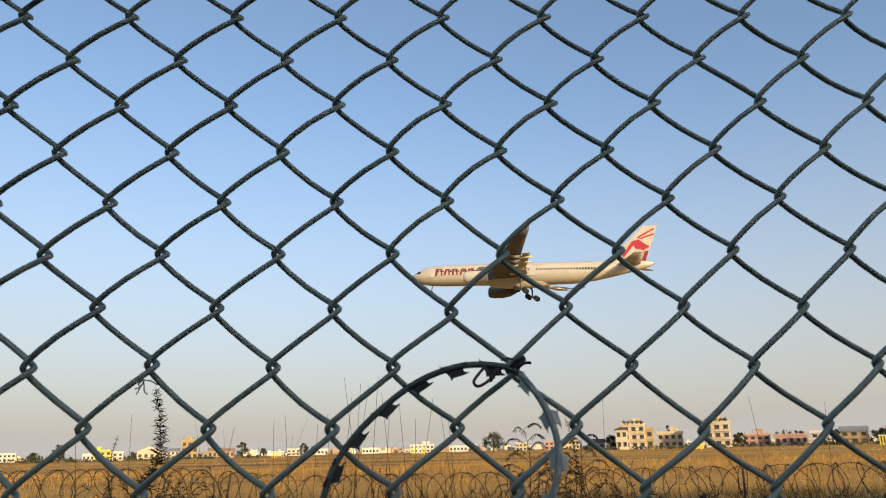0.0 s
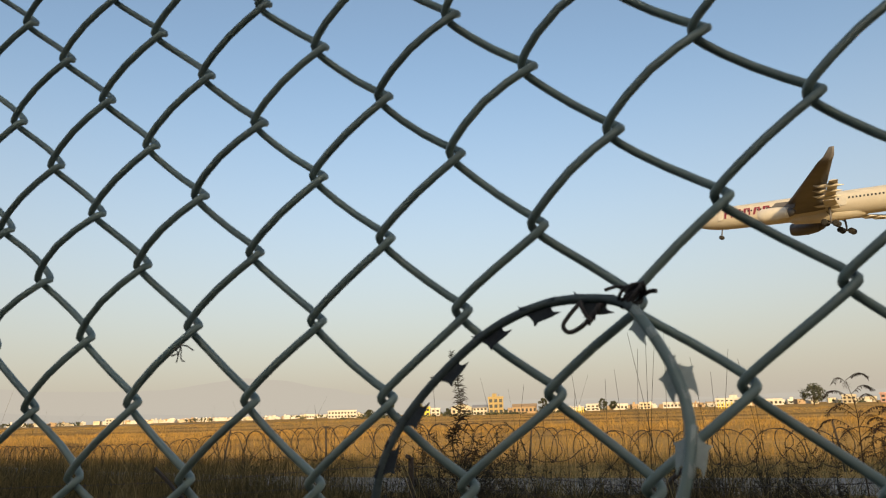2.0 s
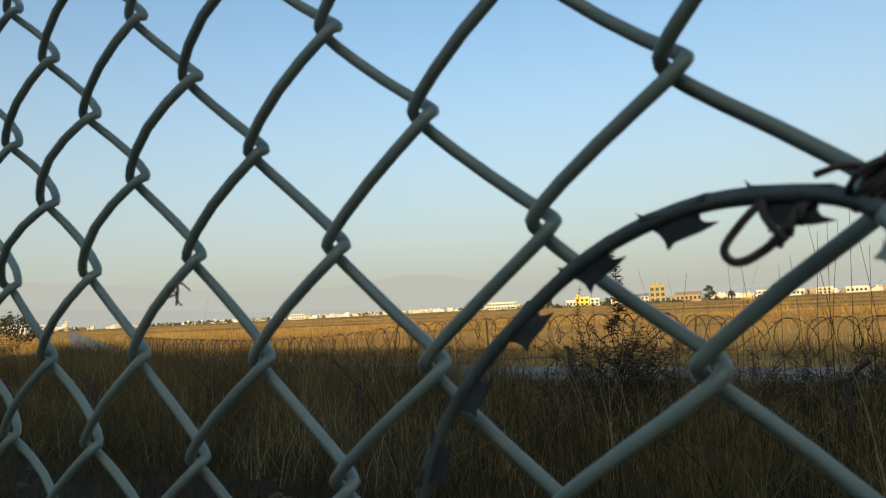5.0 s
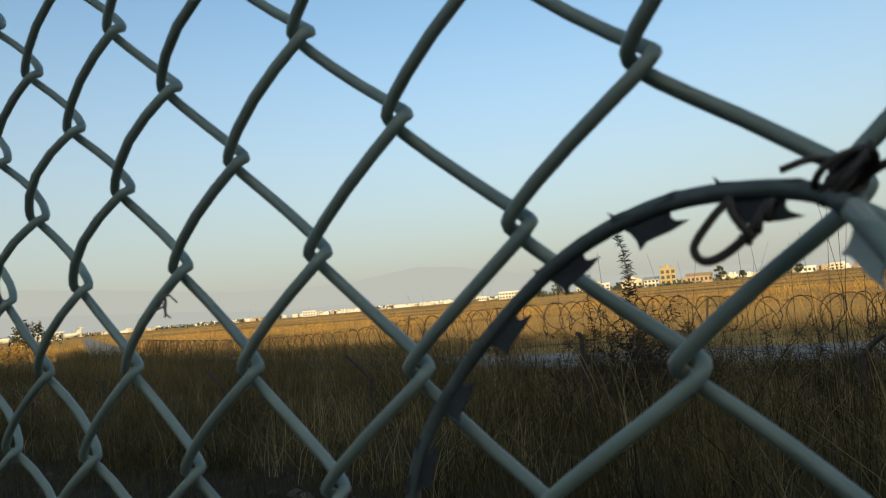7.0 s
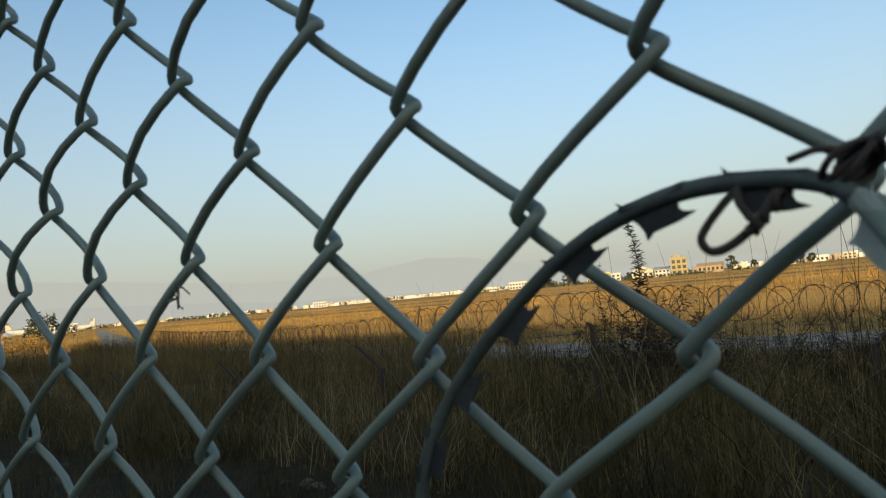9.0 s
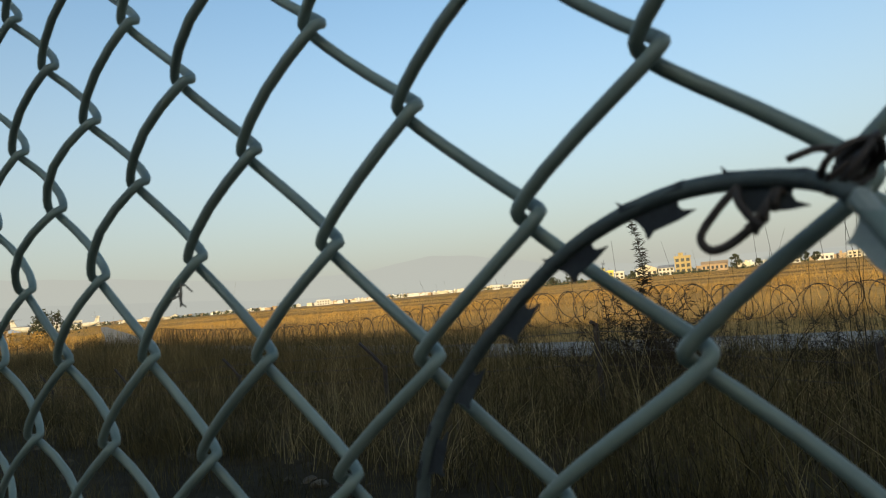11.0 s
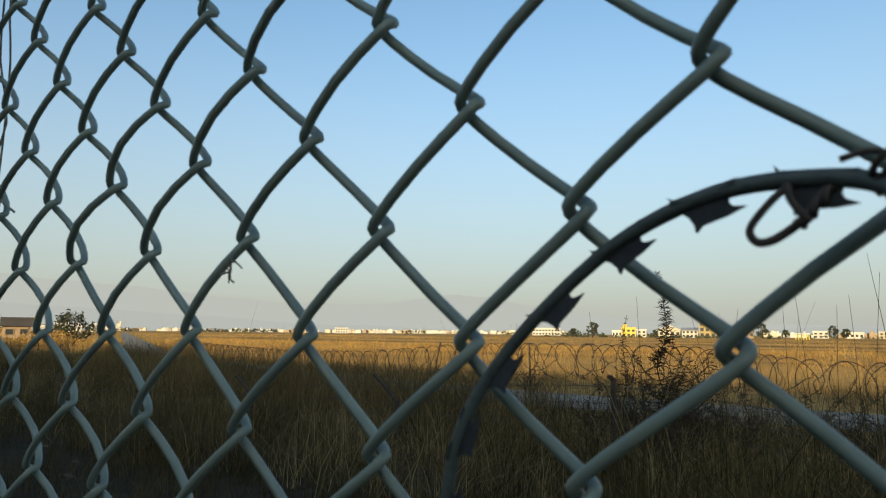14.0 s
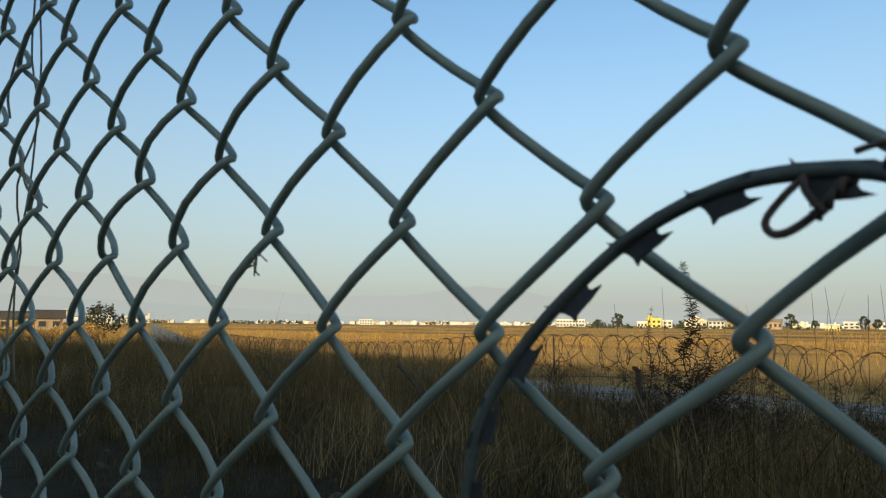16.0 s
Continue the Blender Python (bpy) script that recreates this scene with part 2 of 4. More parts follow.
def steps(lo, hi, fine_lo, fine_hi, step, growth=1.35):
    line = list(np.arange(fine_lo, fine_hi + step / 2, step))
    for sign, end in ((-1, lo), (1, hi)):
        d = step
        while (line[0] if sign < 0 else -line[-1]) > (end if sign < 0 else -end):
            d *= growth
            line = [max(end, line[0] - d)] + line if sign < 0 else line + [min(end, line[-1] + d)]
    return line


xs, ys = steps(-4600, 4600, -48, 24, 0.6), steps(-1500, 4600, -8, 34, 0.6)
sheet = Geo()
sheet.add([(x, y, field_height(x, y)) for y in ys for x in xs],
          [(j * len(xs) + i, j * len(xs) + i + 1, (j + 1) * len(xs) + i + 1, (j + 1) * len(xs) + i) for j in range(len(ys) - 1) for i in range(len(xs) - 1)])
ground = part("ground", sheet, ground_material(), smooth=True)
tagged(ground, "wide golden dry grassland with shade-darkened bare soil near the fence", "ground", kind="structure")


def band(name, centre, width, mat, label, z=0.03, kind_of="road"):
    """A strip of paving along a line, a low slab with edges."""
    c = spline(centre, 10)
    t = np.gradient(c, axis=0)
    t /= np.linalg.norm(t, axis=1)[:, None]
    side = np.stack([-t[:, 1], t[:, 0], 0 * t[:, 0]], 1) * width / 2
    g, m = Geo(), len(c)
    up = np.array([0, 0, z])
    low = np.array([0, 0, -0.25])
    g.add(np.concatenate([c - side + low, c - side + up, c + side + up, c + side + low]),
          [(k * m + i, k * m + i + 1, (k + 1) * m + i + 1, (k + 1) * m + i) for k in range(3) for i in range(m - 1)])
    return tagged(part(name, g, mat), label, kind_of, kind="structure")


band("road", [(60, 19.5, 0), (30, 16.8, 0), (12, 15.4, 0), (0, 14.9, 0), (-6, 14.5, 0), (-12, 14.8, 0), (-20, 16.2, 0), (-29, 18.4, 0), (-37, 20.3, 0), (-46, 24.2, 0), (-62, 32.2, 0), (-100, 51, 0), (-165, 82.6, 0), (-290, 144, 0), (-430, 213, 0)], 2.9, CONCRETE, "pale grey concrete perimeter road beside the coiled wire")
band("runway", [(-2600, 1420, 0), (-1500, 905, 0), (-900, 640, 0), (-500, 470, 0), (-300, 390, 0)], 46, TARMAC, "distant dark grey tarmac runway across the field", 0.05, "runway")

# a long building behind the camera keeps the low sun off the near ground
WALL_Y = -14.0
shade_top = (20.7 - WALL_Y) * math.tan(radians(SUN_UP)) / math.cos(radians(SUN_SIDE))
PLASTER = material("plaster", (0.5, 0.46, 0.4), 0.9, (0.4, 0.36, 0.31), 0.6, bump=0.2)
tagged(part("wall_south", Geo().box((-20, WALL_Y - 4, shade_top / 2 - 0.2), (700, 8, shade_top + 0.4)), PLASTER), "long plain plastered building beside the fence", "wall", kind="structure")


# ---- the chain-link fence ----
HALF, BASE = 0.0365, 1.6            # half a mesh opening; height of the tied crossing
RADIUS, BOW_FRONT, BOW_BACK, HOOK = 0.0019, 0.0048, 0.0074, 0.0029


# where the mesh has been pulled out of shape: x, z, the pull, how far it reaches
DENTS = [(0.0, 1.6, 0.0, 0.0, -0.0026, 0.016), (-0.036, 1.635, 0.0004, -0.0020, -0.0030, 0.022), (-0.0365, 1.5635, 0.0018, 0.001, -0.0005, 0.02), (-0.22, 1.6, 0.0, 0.0, 0.0024, 0.04), (0.0, 1.673, -0.0022, 0.0, -0.0016, 0.03), (0.115, 1.56, 0.001, -0.001, -0.004, 0.03)]


# strands that stand nearer (minus) or farther than the rest, in millimetres: spiral, row, pull
FRONT_PULLS = [(-10, 0, -4.8), (-10, 2, -0.3), (-9, 1, -4.6), (-9, 3, -0.5), (-8, 0, -2.8), (-8, 2, 0.4), (-7, 1, -2.4), (-6, 0, 0.5), (-6, 2, -3.2), (-5, 1, -0.7), (-4, 0, 0.9), (-4, 4, -3.4), (-3, -1, 2.8), (-3, 4, -3.3), (-2, 4, -4.5), (0, 4, -5.0), (3, 4, -6.0), (-1, 2, -8.0), (-1, -1, 2.5)]
BACK_PULLS = [(-10, 1, 0.8), (-9, 1, -2.1), (-8, 1, 1.2), (-7, 0, -1.0), (-6, 1, -1.5), (-10, -1, -6.0), (-8, -1, -5.0), (4, 5, -6.0), (5, 3, -3.0)]


def pull_of(pulls, k, row):
    """The pull on a strand, from those round it."""
    w = [math.exp(-((k - a) ** 2 + (row - b) ** 2) / 1.1) for a, b, _ in pulls]
    return 0.001 * sum(x * p[2] for x, p in zip(w, pulls)) / max(1.0, sum(w)) if sum(w) > 0.02 else 0.0


def spiral(turns, low, k, at):
    """One flattened spiral of fence wire: front strands rise to the right, back strands to the left. The mesh is drawn a little tighter towards the top."""
    sharp = 0.985
    half = np.radians([0, 5, 12, 25, 50, 90, 130, 155, 168, 175])      # closer steps round the bends
    th = -math.pi / 2 + (np.arange(turns * 2)[:, None] * math.pi + half).ravel()
    x = HALF / 2 + (HALF / 2 + HOOK) * np.arcsin(sharp * np.sin(th)) / math.asin(sharp)
    c = np.cos(th)
    pulled = np.repeat([pull_of(BACK_PULLS if n % 2 else FRONT_PULLS, k, low + n) for n in range(turns * 2)], len(half)) * np.abs(c)
    y = np.where(c > 0, -BOW_FRONT, BOW_BACK) * (0.5 * np.abs(c) ** 0.3 + 0.5 * np.abs(c)) + pulled
    row = (th + math.pi / 2) / math.pi + low
    z = BASE + HALF * (row - 0.0045 * np.clip(row, 0, 16) ** 2)
    arch = np.where(c > 0, 0.0019, 0.0) * np.abs(c) * np.clip((row - 0.5) / 2, 0, 1) * min(1.0, max(0.0, (k + 3.5) / 2))      # front strands arch higher up
    sag = np.where(c < 0, 0.0021, 0.0) * np.abs(c) * np.clip((4.6 - row) / 1.5, 0, 1) * (1 + 0.8 * np.clip((0.5 - row) / 1.5, 0, 1)) * min(1.0, max(0.0, (k + 8.6) / 1.5), max(0.0, (-1 - k) / 1.5))      # and back strands sag
    x, z = x + at - 0.7 * (arch + sag), z + 0.7 * (arch - sag)
    x -= 0.0003 * max(0, k) * np.clip(row, -2, 6)                        # towards its ends the mesh sags or rides up
    z += (0.0018 * min(1.0, max(0.0, (-5 - k) / 3)) - 0.003 * min(1.0, max(0.0, (k - 1) / 4))) * np.clip((2.5 - row) / 1.5, 0, 1)
    for px, pz, dx, dy, dz, reach in DENTS:
        pull = np.exp(-((x - px) ** 2 + (z - pz) ** 2) / (2 * reach ** 2))
        x, y, z = x + pull * dx, y + pull * dy, z + pull * dz
    return np.stack([x, y + 0.0030 - 0.03 * np.minimum(x * x, 0.4), z], 1)      # the whole fence bellies a little


fence = empty("chain_link_fence", Matrix(), "grey-green coated chain-link wire fence standing on the soil", "fence")
for k in range(-46, 26):
    stretch = 1.012 + 0.0065 * k if k > 0 else 1.002
    part("wire", Geo().tube(spiral(31, -43 + (k + 43) % 2, k, k * HALF * stretch), RADIUS, 8), WIRE, fence, smooth=True)


# ---- razor wire looped through the fence ----
LOOP = spline([(-0.114, 0.016, 1.36), (-0.124, 0.011, 1.42), (-0.1245, 0.004, 1.475), (-0.1165, 0.0, 1.513), (-0.1110, -0.002, 1.5355), (-0.1040, -0.002, 1.5502), (-0.0900, -0.002, 1.5672), (-0.0705, -0.003, 1.5838), (-0.0530, -0.0055, 1.5940),
               (-0.0330, -0.0095, 1.5998), (-0.0145, -0.013, 1.5997), (-0.001, -0.018, 1.5955), (0.0075, -0.027, 1.584), (0.0145, -0.033, 1.569), (0.0175, -0.038, 1.553), (0.0145, -0.043, 1.535), (0.004, -0.046, 1.512), (-0.011, -0.046, 1.488), (-0.029, -0.038, 1.466), (-0.047, -0.02, 1.448), (-0.06, 0.004, 1.436)], 8)
LOOP[:, 2] -= 0.0020
razor = empty("razor_wire", Matrix(), "dark steel razor wire loop tied to the fence", "razor wire")
TIED = 11 * 8 + 2                   # where the loop passes the tie
# one wire; its light is in the colours, dark before the tie, pale after
part("core_wire", Geo().tube(LOOP[:TIED + 1], 0.0019, 8), RAZOR_CORE_SHADED, razor, "grey steel core wire, half coloured as shaded", smooth=True)
part("core_wire", Geo().tube(LOOP[TIED:], 0.0019, 8), WIRE, razor, "grey steel core wire, half coloured as lit", smooth=True)
tangent = np.gradient(LOOP, axis=0)
tangent /= np.linalg.norm(tangent, axis=1)[:, None]
length = np.concatenate([[0], np.cumsum(np.linalg.norm(np.diff(LOOP, axis=0), axis=1))])
middle = np.array((-0.045, -0.012, 1.53))


def blade(at, t, inward, both, k=0.95):
    """A pressed blade: a plate folded round the core, its ends scooped out into sharp points."""
    g = Geo()
    outline = [(-0.0104, -0.0030), (-0.0082, -0.0014), (0.0068, -0.0012), (0.0056, 0.0008), (0.0047, 0.0020), (0.0045, 0.0032), (0.0054, 0.0043), (0.0084, 0.0052), (0.0040, 0.0061), (-0.0026, 0.0066), (-0.0043, 0.0079), (-0.0046, 0.0057), (-0.0057, 0.0037), (-0.0076, 0.0018)]
    outline = [(a * k, b * k) for a, b in outline]
    g.plate(outline, at, t, inward, 0.0006)
    if both:
        other = -inward * 0.8 + np.cross(t, inward) * 0.5
        g.plate(outline, at, t, other / np.linalg.norm(other), 0.0006)
    g.tube([at - t * 0.0092, at - t * 0.0082, at + t * 0.0066, at + t * 0.0076], [0.0015, 0.0018, 0.0018, 0.0015], 8)
    return g


near_b1 = length[np.argmin(np.linalg.norm(LOOP - np.array((-0.0350, -0.009, 1.5985)), axis=1))]
for s in np.arange(near_b1 - 0.0242 * 8, length[-1] - 0.01, 0.0242):
    i = int(np.argmin(np.abs(length - s)))
    inward = middle - LOOP[i]
    inward -= tangent[i] * (inward @ tangent[i])
    inward /= np.linalg.norm(inward)
    # blades past the tie get the paler, lit-looking colour
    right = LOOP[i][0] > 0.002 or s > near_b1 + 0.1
    part("blade", blade(LOOP[i], tangent[i], inward, right and LOOP[i][2] < 1.575, 0.8 if right else 0.95), RAZOR_LIT if right else RAZOR, razor)

# ---- a loose dark cable threaded through the mesh higher up ----
tagged(part("cable", Geo().tube(spline([(-0.62, -0.004, 1.905), (-0.52, -0.009, 1.878), (-0.45, -0.010, 1.864), (-0.395, -0.010, 1.857), (-0.35, -0.010, 1.8555), (-0.295, -0.010, 1.861), (-0.22, -0.009, 1.878), (-0.15, -0.004, 1.905)], 6), 0.0019, 7), RAZOR, smooth=True), "slack dark cable threaded through the upper fence mesh", "cable")

# ---- the rusty tie at the crossing ----
tie = empty("tie_wire", Matrix.Translation((0.001, -0.009, 1.5978)), "tangled rusty tie wire knotted round the fence crossing", "wire")
random.seed(4)
for k in range(7):
    knot = Geo()
    a = random.uniform(0, 6.28)
    knot.tube([Vector((0.0046 * math.cos(q) * (0.45 + 0.09 * k), 0.006 * math.sin(q * 1.1 + a) - 0.001 * k, 0.0048 * (0.5 + 0.07 * ((k * 5) % 9)) * math.sin(q + 0.4 * k))) for q in np.linspace(a, a + 6.6, 22)], 0.0007, 5)
    part("turn", knot, RUST, tie, smooth=True)
part("wire_end", Geo().tube(spline([(-0.002, -0.004, 0.003), (-0.005, -0.006, 0.0034), (-0.0075, -0.007, 0.0028), (-0.0098, -0.007, 0.0022)], 4), 0.0007, 5), RUST, tie, smooth=True)
part("wire_end", Geo().tube(spline([(0.003, 0.0, 0.0), (0.006, -0.002, 0.001), (0.0085, -0.003, 0.0008)], 4), 0.0009, 5), RUST, tie, smooth=True)
part("hanging_loop", Geo().tube(spline([(-0.0190, -0.005, -0.0010), (-0.0225, -0.0065, -0.0046), (-0.0262, -0.007, -0.0094), (-0.0252, -0.007, -0.0122), (-0.0222, -0.007, -0.0122), (-0.0178, -0.007, -0.0096), (-0.0148, -0.007, -0.0064), (-0.0118, -0.005, -0.0018)], 5), 0.0009, 6), RUST, tie, "bent rusty loop of wire", smooth=True)
part("loop_bar", Geo().tube(spline([(-0.0192, -0.005, -0.0012), (-0.0186, -0.0075, -0.0040), (-0.0168, -0.008, -0.0072), (-0.0150, -0.008, -0.0092)], 5), 0.0008, 6), RUST, tie, smooth=True)
part("twist", Geo().tube([Vector((-0.0112 - 0.0066 * q, -0.007 + 0.0011 * math.cos(q * 22), -0.0036 - 0.0066 * q + 0.0011 * math.sin(q * 22))) for q in np.linspace(0, 1, 40)], 0.0007, 5), RUST, tie, smooth=True)


# ---- dry scraps caught in the mesh ----
def scrap(at, n, size, seed, label):
    random.seed(seed)
    g = Geo()
    for _ in range(n):
        p = [Vector((0, -0.004, 0))]
        way = Vector((random.uniform(-0.6, 0.8), random.uniform(-0.5, 0.2), random.uniform(-1.0, -0.2)))
        for _ in range(5):
            way += Vector((random.uniform(-0.8, 0.8), random.uniform(-0.4, 0.4), random.uniform(-0.6, 0.4)))
            p.append(p[-1] + way.normalized() * size / 5)
        g.tube(spline(p, 2), 0.0004, 4)
    return tagged(part("dry_stem", g, PALE_STEM, m=pose(*at)), label, "dry plant")


scrap((-0.2215, 0, 1.5945), 5, 0.010, 3, "small withered tendril caught on the fence wire")
vine = empty("dead_vine", Matrix.Translation((-0.515, 0.004, 1.3)), "thin dead vine hanging down the fence mesh", "dry plant")
random.seed(12)
for q in range(2):
    line = [(0.004 * q + random.uniform(-0.005, 0.005) + (0.006 if z > 0.4 else 0), -0.004 * q + random.uniform(-0.004, 0.004), z) for z in np.arange(0.0, 0.66, 0.045) if z > 0.2]
    part("stem", Geo().tube(spline(line, 3), 0.0007, 5), PALE_STEM, vine, smooth=True)
part("tendril", Geo().tube(spline([(0.0, -0.006, 0.385), (0.018, -0.01, 0.375), (0.04, -0.012, 0.352), (0.07, -0.01, 0.337)], 5), [0.001] * 11 + [0.0007] * 5, 5), PALE_STEM, vine, smooth=True)
part("tendril", Geo().tube(spline([(0.0, -0.006, 0.47), (-0.014, -0.008, 0.455), (-0.02, -0.01, 0.43), (-0.012, -0.01, 0.41)], 4), 0.0009, 5), PALE_STEM, vine, smooth=True)


# ---- grass ----
def blades(rng, n, place, height, width, lean=0.35, segs=3):
    """Many bent grass blades as one list of vertices and faces, each blade an island."""
    x, y = place
    z = np.array([field_height(a, b) for a, b in zip(x, y)])
    h, w = height, width
    turn = rng.uniform(0, 2 * math.pi, n)
    bend = rng.normal(0, lean, n)
    face = rng.uniform(-0.9, 0.9, n)
    sx, sy = np.cos(face), np.sin(face)
    verts = []
    for k in range(segs + 1):
        f = k / segs
        out = bend * h * f ** 1.8
        px, py, pz = x + np.cos(turn) * out, y + np.sin(turn) * out, z - 0.02 + h * f * (1 - 0.15 * np.abs(bend) * f)
        ww = w * (1 - 0.85 * f) / 2
        verts.append(np.stack([px - sx * ww, py - sy * ww, pz], 1))
        verts.append(np.stack([px + sx * ww, py + sy * ww, pz], 1))
    v = np.stack(verts, 1).reshape(-1, 3)
    m = 2 * (segs + 1)
    quad = np.array([(2 * k, 2 * k + 1, 2 * k + 3, 2 * k + 2) for k in range(segs)])
    f = (np.arange(n)[:, None, None] * m + quad[None]).reshape(-1, 4)
    return v, f


def off_road(x, y):
    """True away from the paved strips."""
    road_y = np.interp(x, [-430, -165, -100, -62, -46, -37, -29, -20, -12, -6, 0, 12, 30, 60], [213, 82.6, 51, 32.2, 24.2, 20.3, 18.4, 16.2, 14.8, 14.5, 14.9, 15.4, 16.8, 19.5])
    return np.abs(y - road_y) > np.where(x < -37, 2.0, 1.7)


def grass(name, seed, n, area, height, width, mat, label, tufts, spread, lean=0.35, keep=None):
    rng = np.random.default_rng(seed)
    x0, x1, y0, y1 = area
    ty = y0 + (y1 - y0) * rng.uniform(0, 1, tufts) ** 1.25
    tx = rng.uniform(x0, x1, tufts)
    size = rng.gamma(3.0, 1 / 3.0, tufts)
    pick = rng.integers(0, tufts, n)
    x, y = tx[pick] + rng.normal(0, spread, n), ty[pick] + rng.normal(0, spread, n)
    h = height * (0.5 + 0.5 * size[pick]) * rng.uniform(0.5, 1.2, n)
    ok = (y > y0 - 0.3) & off_road(x, y)
    if keep:
        ok &= keep(x, y)
    x, y, h = x[ok], y[ok], h[ok]
    w = width * rng.uniform(0.6, 1.4, len(x)) * np.maximum(1, np.hypot(x, y) / 14)
    v, f = blades(rng, len(x), (x, y), h, w, lean)
    me = bpy.data.meshes.new(name)
    me.from_pydata(v.tolist(), [], f.tolist())
    me.update()
    return tagged(part(name, me, mat), label, "grass", kind="stuff")


def in_sight(x, y):
    return (x > -y * 3.6 - 3) & (x < y * 0.75 + 3)


def rng_edge(y):
    return 1.5 * np.sin(y * 2.1)


grass("near_grass", 1, 50000, (-30, 9, 4.3, 12.4), 0.60, 0.0085, SHADE_GRASS, "dense tall brown dry grass with shade in its colour", 1500, 0.15, 0.7, lambda x, y: in_sight(x, y) & (y > 4.3 + 0.5 * np.sin(x * 0.9)))
grass("straw", 15, 11000, (-26, 9, 4.4, 12.2), 0.74, 0.0075, STRAW, "long pale straw bent over in the shaded grass", 800, 0.10, 0.9, in_sight)
grass("roadside_grass", 16, 60000, (-40, -9, 10, 21), 0.85, 0.008, SHADE_GRASS, "tall grass along the edge of the road, darkened for shade", 5000, 0.25, 0.45, lambda x, y: in_sight(x, y) & off_road(x, y) & ~off_road(x, y + 1.6))
grass("verge_grass", 2, 26000, (-46, 18, 16.3, 23), 0.34, 0.006, HALF_SHADE_GRASS, "short brown grass beside the road, dulled for shade", 1500, 0.25, 0.4, lambda x, y: in_sight(x, y) & off_road(x, y))
grass("field_grass", 3, 60000, (-110, 62, 22, 75), 0.34, 0.007, DRY, "golden sunlit dry grass of the open field", 5200, 0.4, 0.45, lambda x, y: in_sight(x, y) & off_road(x, y))
grass("far_field_grass", 5, 26000, (-330, 170, 72, 240), 0.32, 0.007, DRY, "golden dry grass far out on the field", 5200, 0.8, 0.4, lambda x, y: in_sight(x, y) & off_road(x, y))
grass("road_verge_grass", 9, 22000, (-44, -6, 9.6, 13.2), 0.85, 0.007, HALF_SHADE_GRASS, "tall grass in front of the road, dulled for shade", 1400, 0.2, 0.4, lambda x, y: in_sight(x, y) & off_road(x, y) & (x < -8 - rng_edge(y)))
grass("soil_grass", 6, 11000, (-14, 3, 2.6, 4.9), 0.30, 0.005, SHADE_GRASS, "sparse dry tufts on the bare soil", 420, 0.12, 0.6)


# ---- short fence posts with slanted arms and barbed strands ----
POST_Y = 7.6
TOPS = [(3.0, 1.0, 0.0), (-0.75, 0.92, -0.22), (-3.65, 1.07, 0.02), (-7.15, 0.93, 0.42), (-10.75, 0.74, 0.36), (-14.6, 0.58, 0.5), (-18.4, 0.45, 0.45), (-22.0, 0.4, 0.4)]
for x, top, arm in TOPS:
    base = field_height(x, POST_Y) - 0.15
    p = empty("fence_post", Matrix.Translation((x, POST_Y, base)), "short dark rusted steel post with a slanted arm in the grass", "fence post", "short fence posts")
    knee = top - base - abs(arm) * 0.85
    part("shaft", Geo().box((0, 0, knee / 2), (0.06, 0.06, knee), 0.3, 0.012), POST, p)
    g = Geo()
    g.tube([(0, 0, knee - 0.04), (-arm * 0.5, -0.04, knee + (top - base - knee) * 0.5 + 0.001), (-arm, -0.08, top - base)], 0.027, 5)
    part("arm", g, POST, p)
strands = empty("barbed_strands", Matrix.Translation((0, POST_Y, 0)), "sagging rusty barbed wire strands strung between short posts", "barbed wire")
for row, drop in enumerate((0.12, 0.32, 0.52)):
    line = spline([(x - 0.0, -0.035, top - drop - (0.06 if i % 2 else 0)) for i, (x, top, arm) in enumerate(TOPS)], 14)
    g = Geo().tube(line, 0.004, 4)
    for i in range(2, len(line) - 2, 1):
        for s in (1, -1):
            g.tube([line[i] - np.array((0.02, 0.0, 0.03 * s)), line[i] + np.array((0.02, 0.0, 0.03 * s))], 0.003, 3)
    part("strand", g, RUST, strands)


# ---- the long coil of barbed wire beyond the road ----
def coil_top(x):
    return float(np.interp(x, [-48, -34, -26, -19, -15, -11, -6.5, -3.4, 0, 7, 20], [0.95, 0.8, 0.72, 0.86, 1.18, 1.30, 1.27, 1.0, 0.98, 0.98, 1.0]))


def coil_y(x):
    return float(np.interp(x, [-48, -36, -20, 0, 20], [27.5, 23.0, 18.9, 18.3, 18.6]))


random.seed(21)
rng = np.random.default_rng(8)
concertina = empty("barbed_coil", Matrix(), "long rusty concertina coil of barbed wire across the grass", "barbed wire")
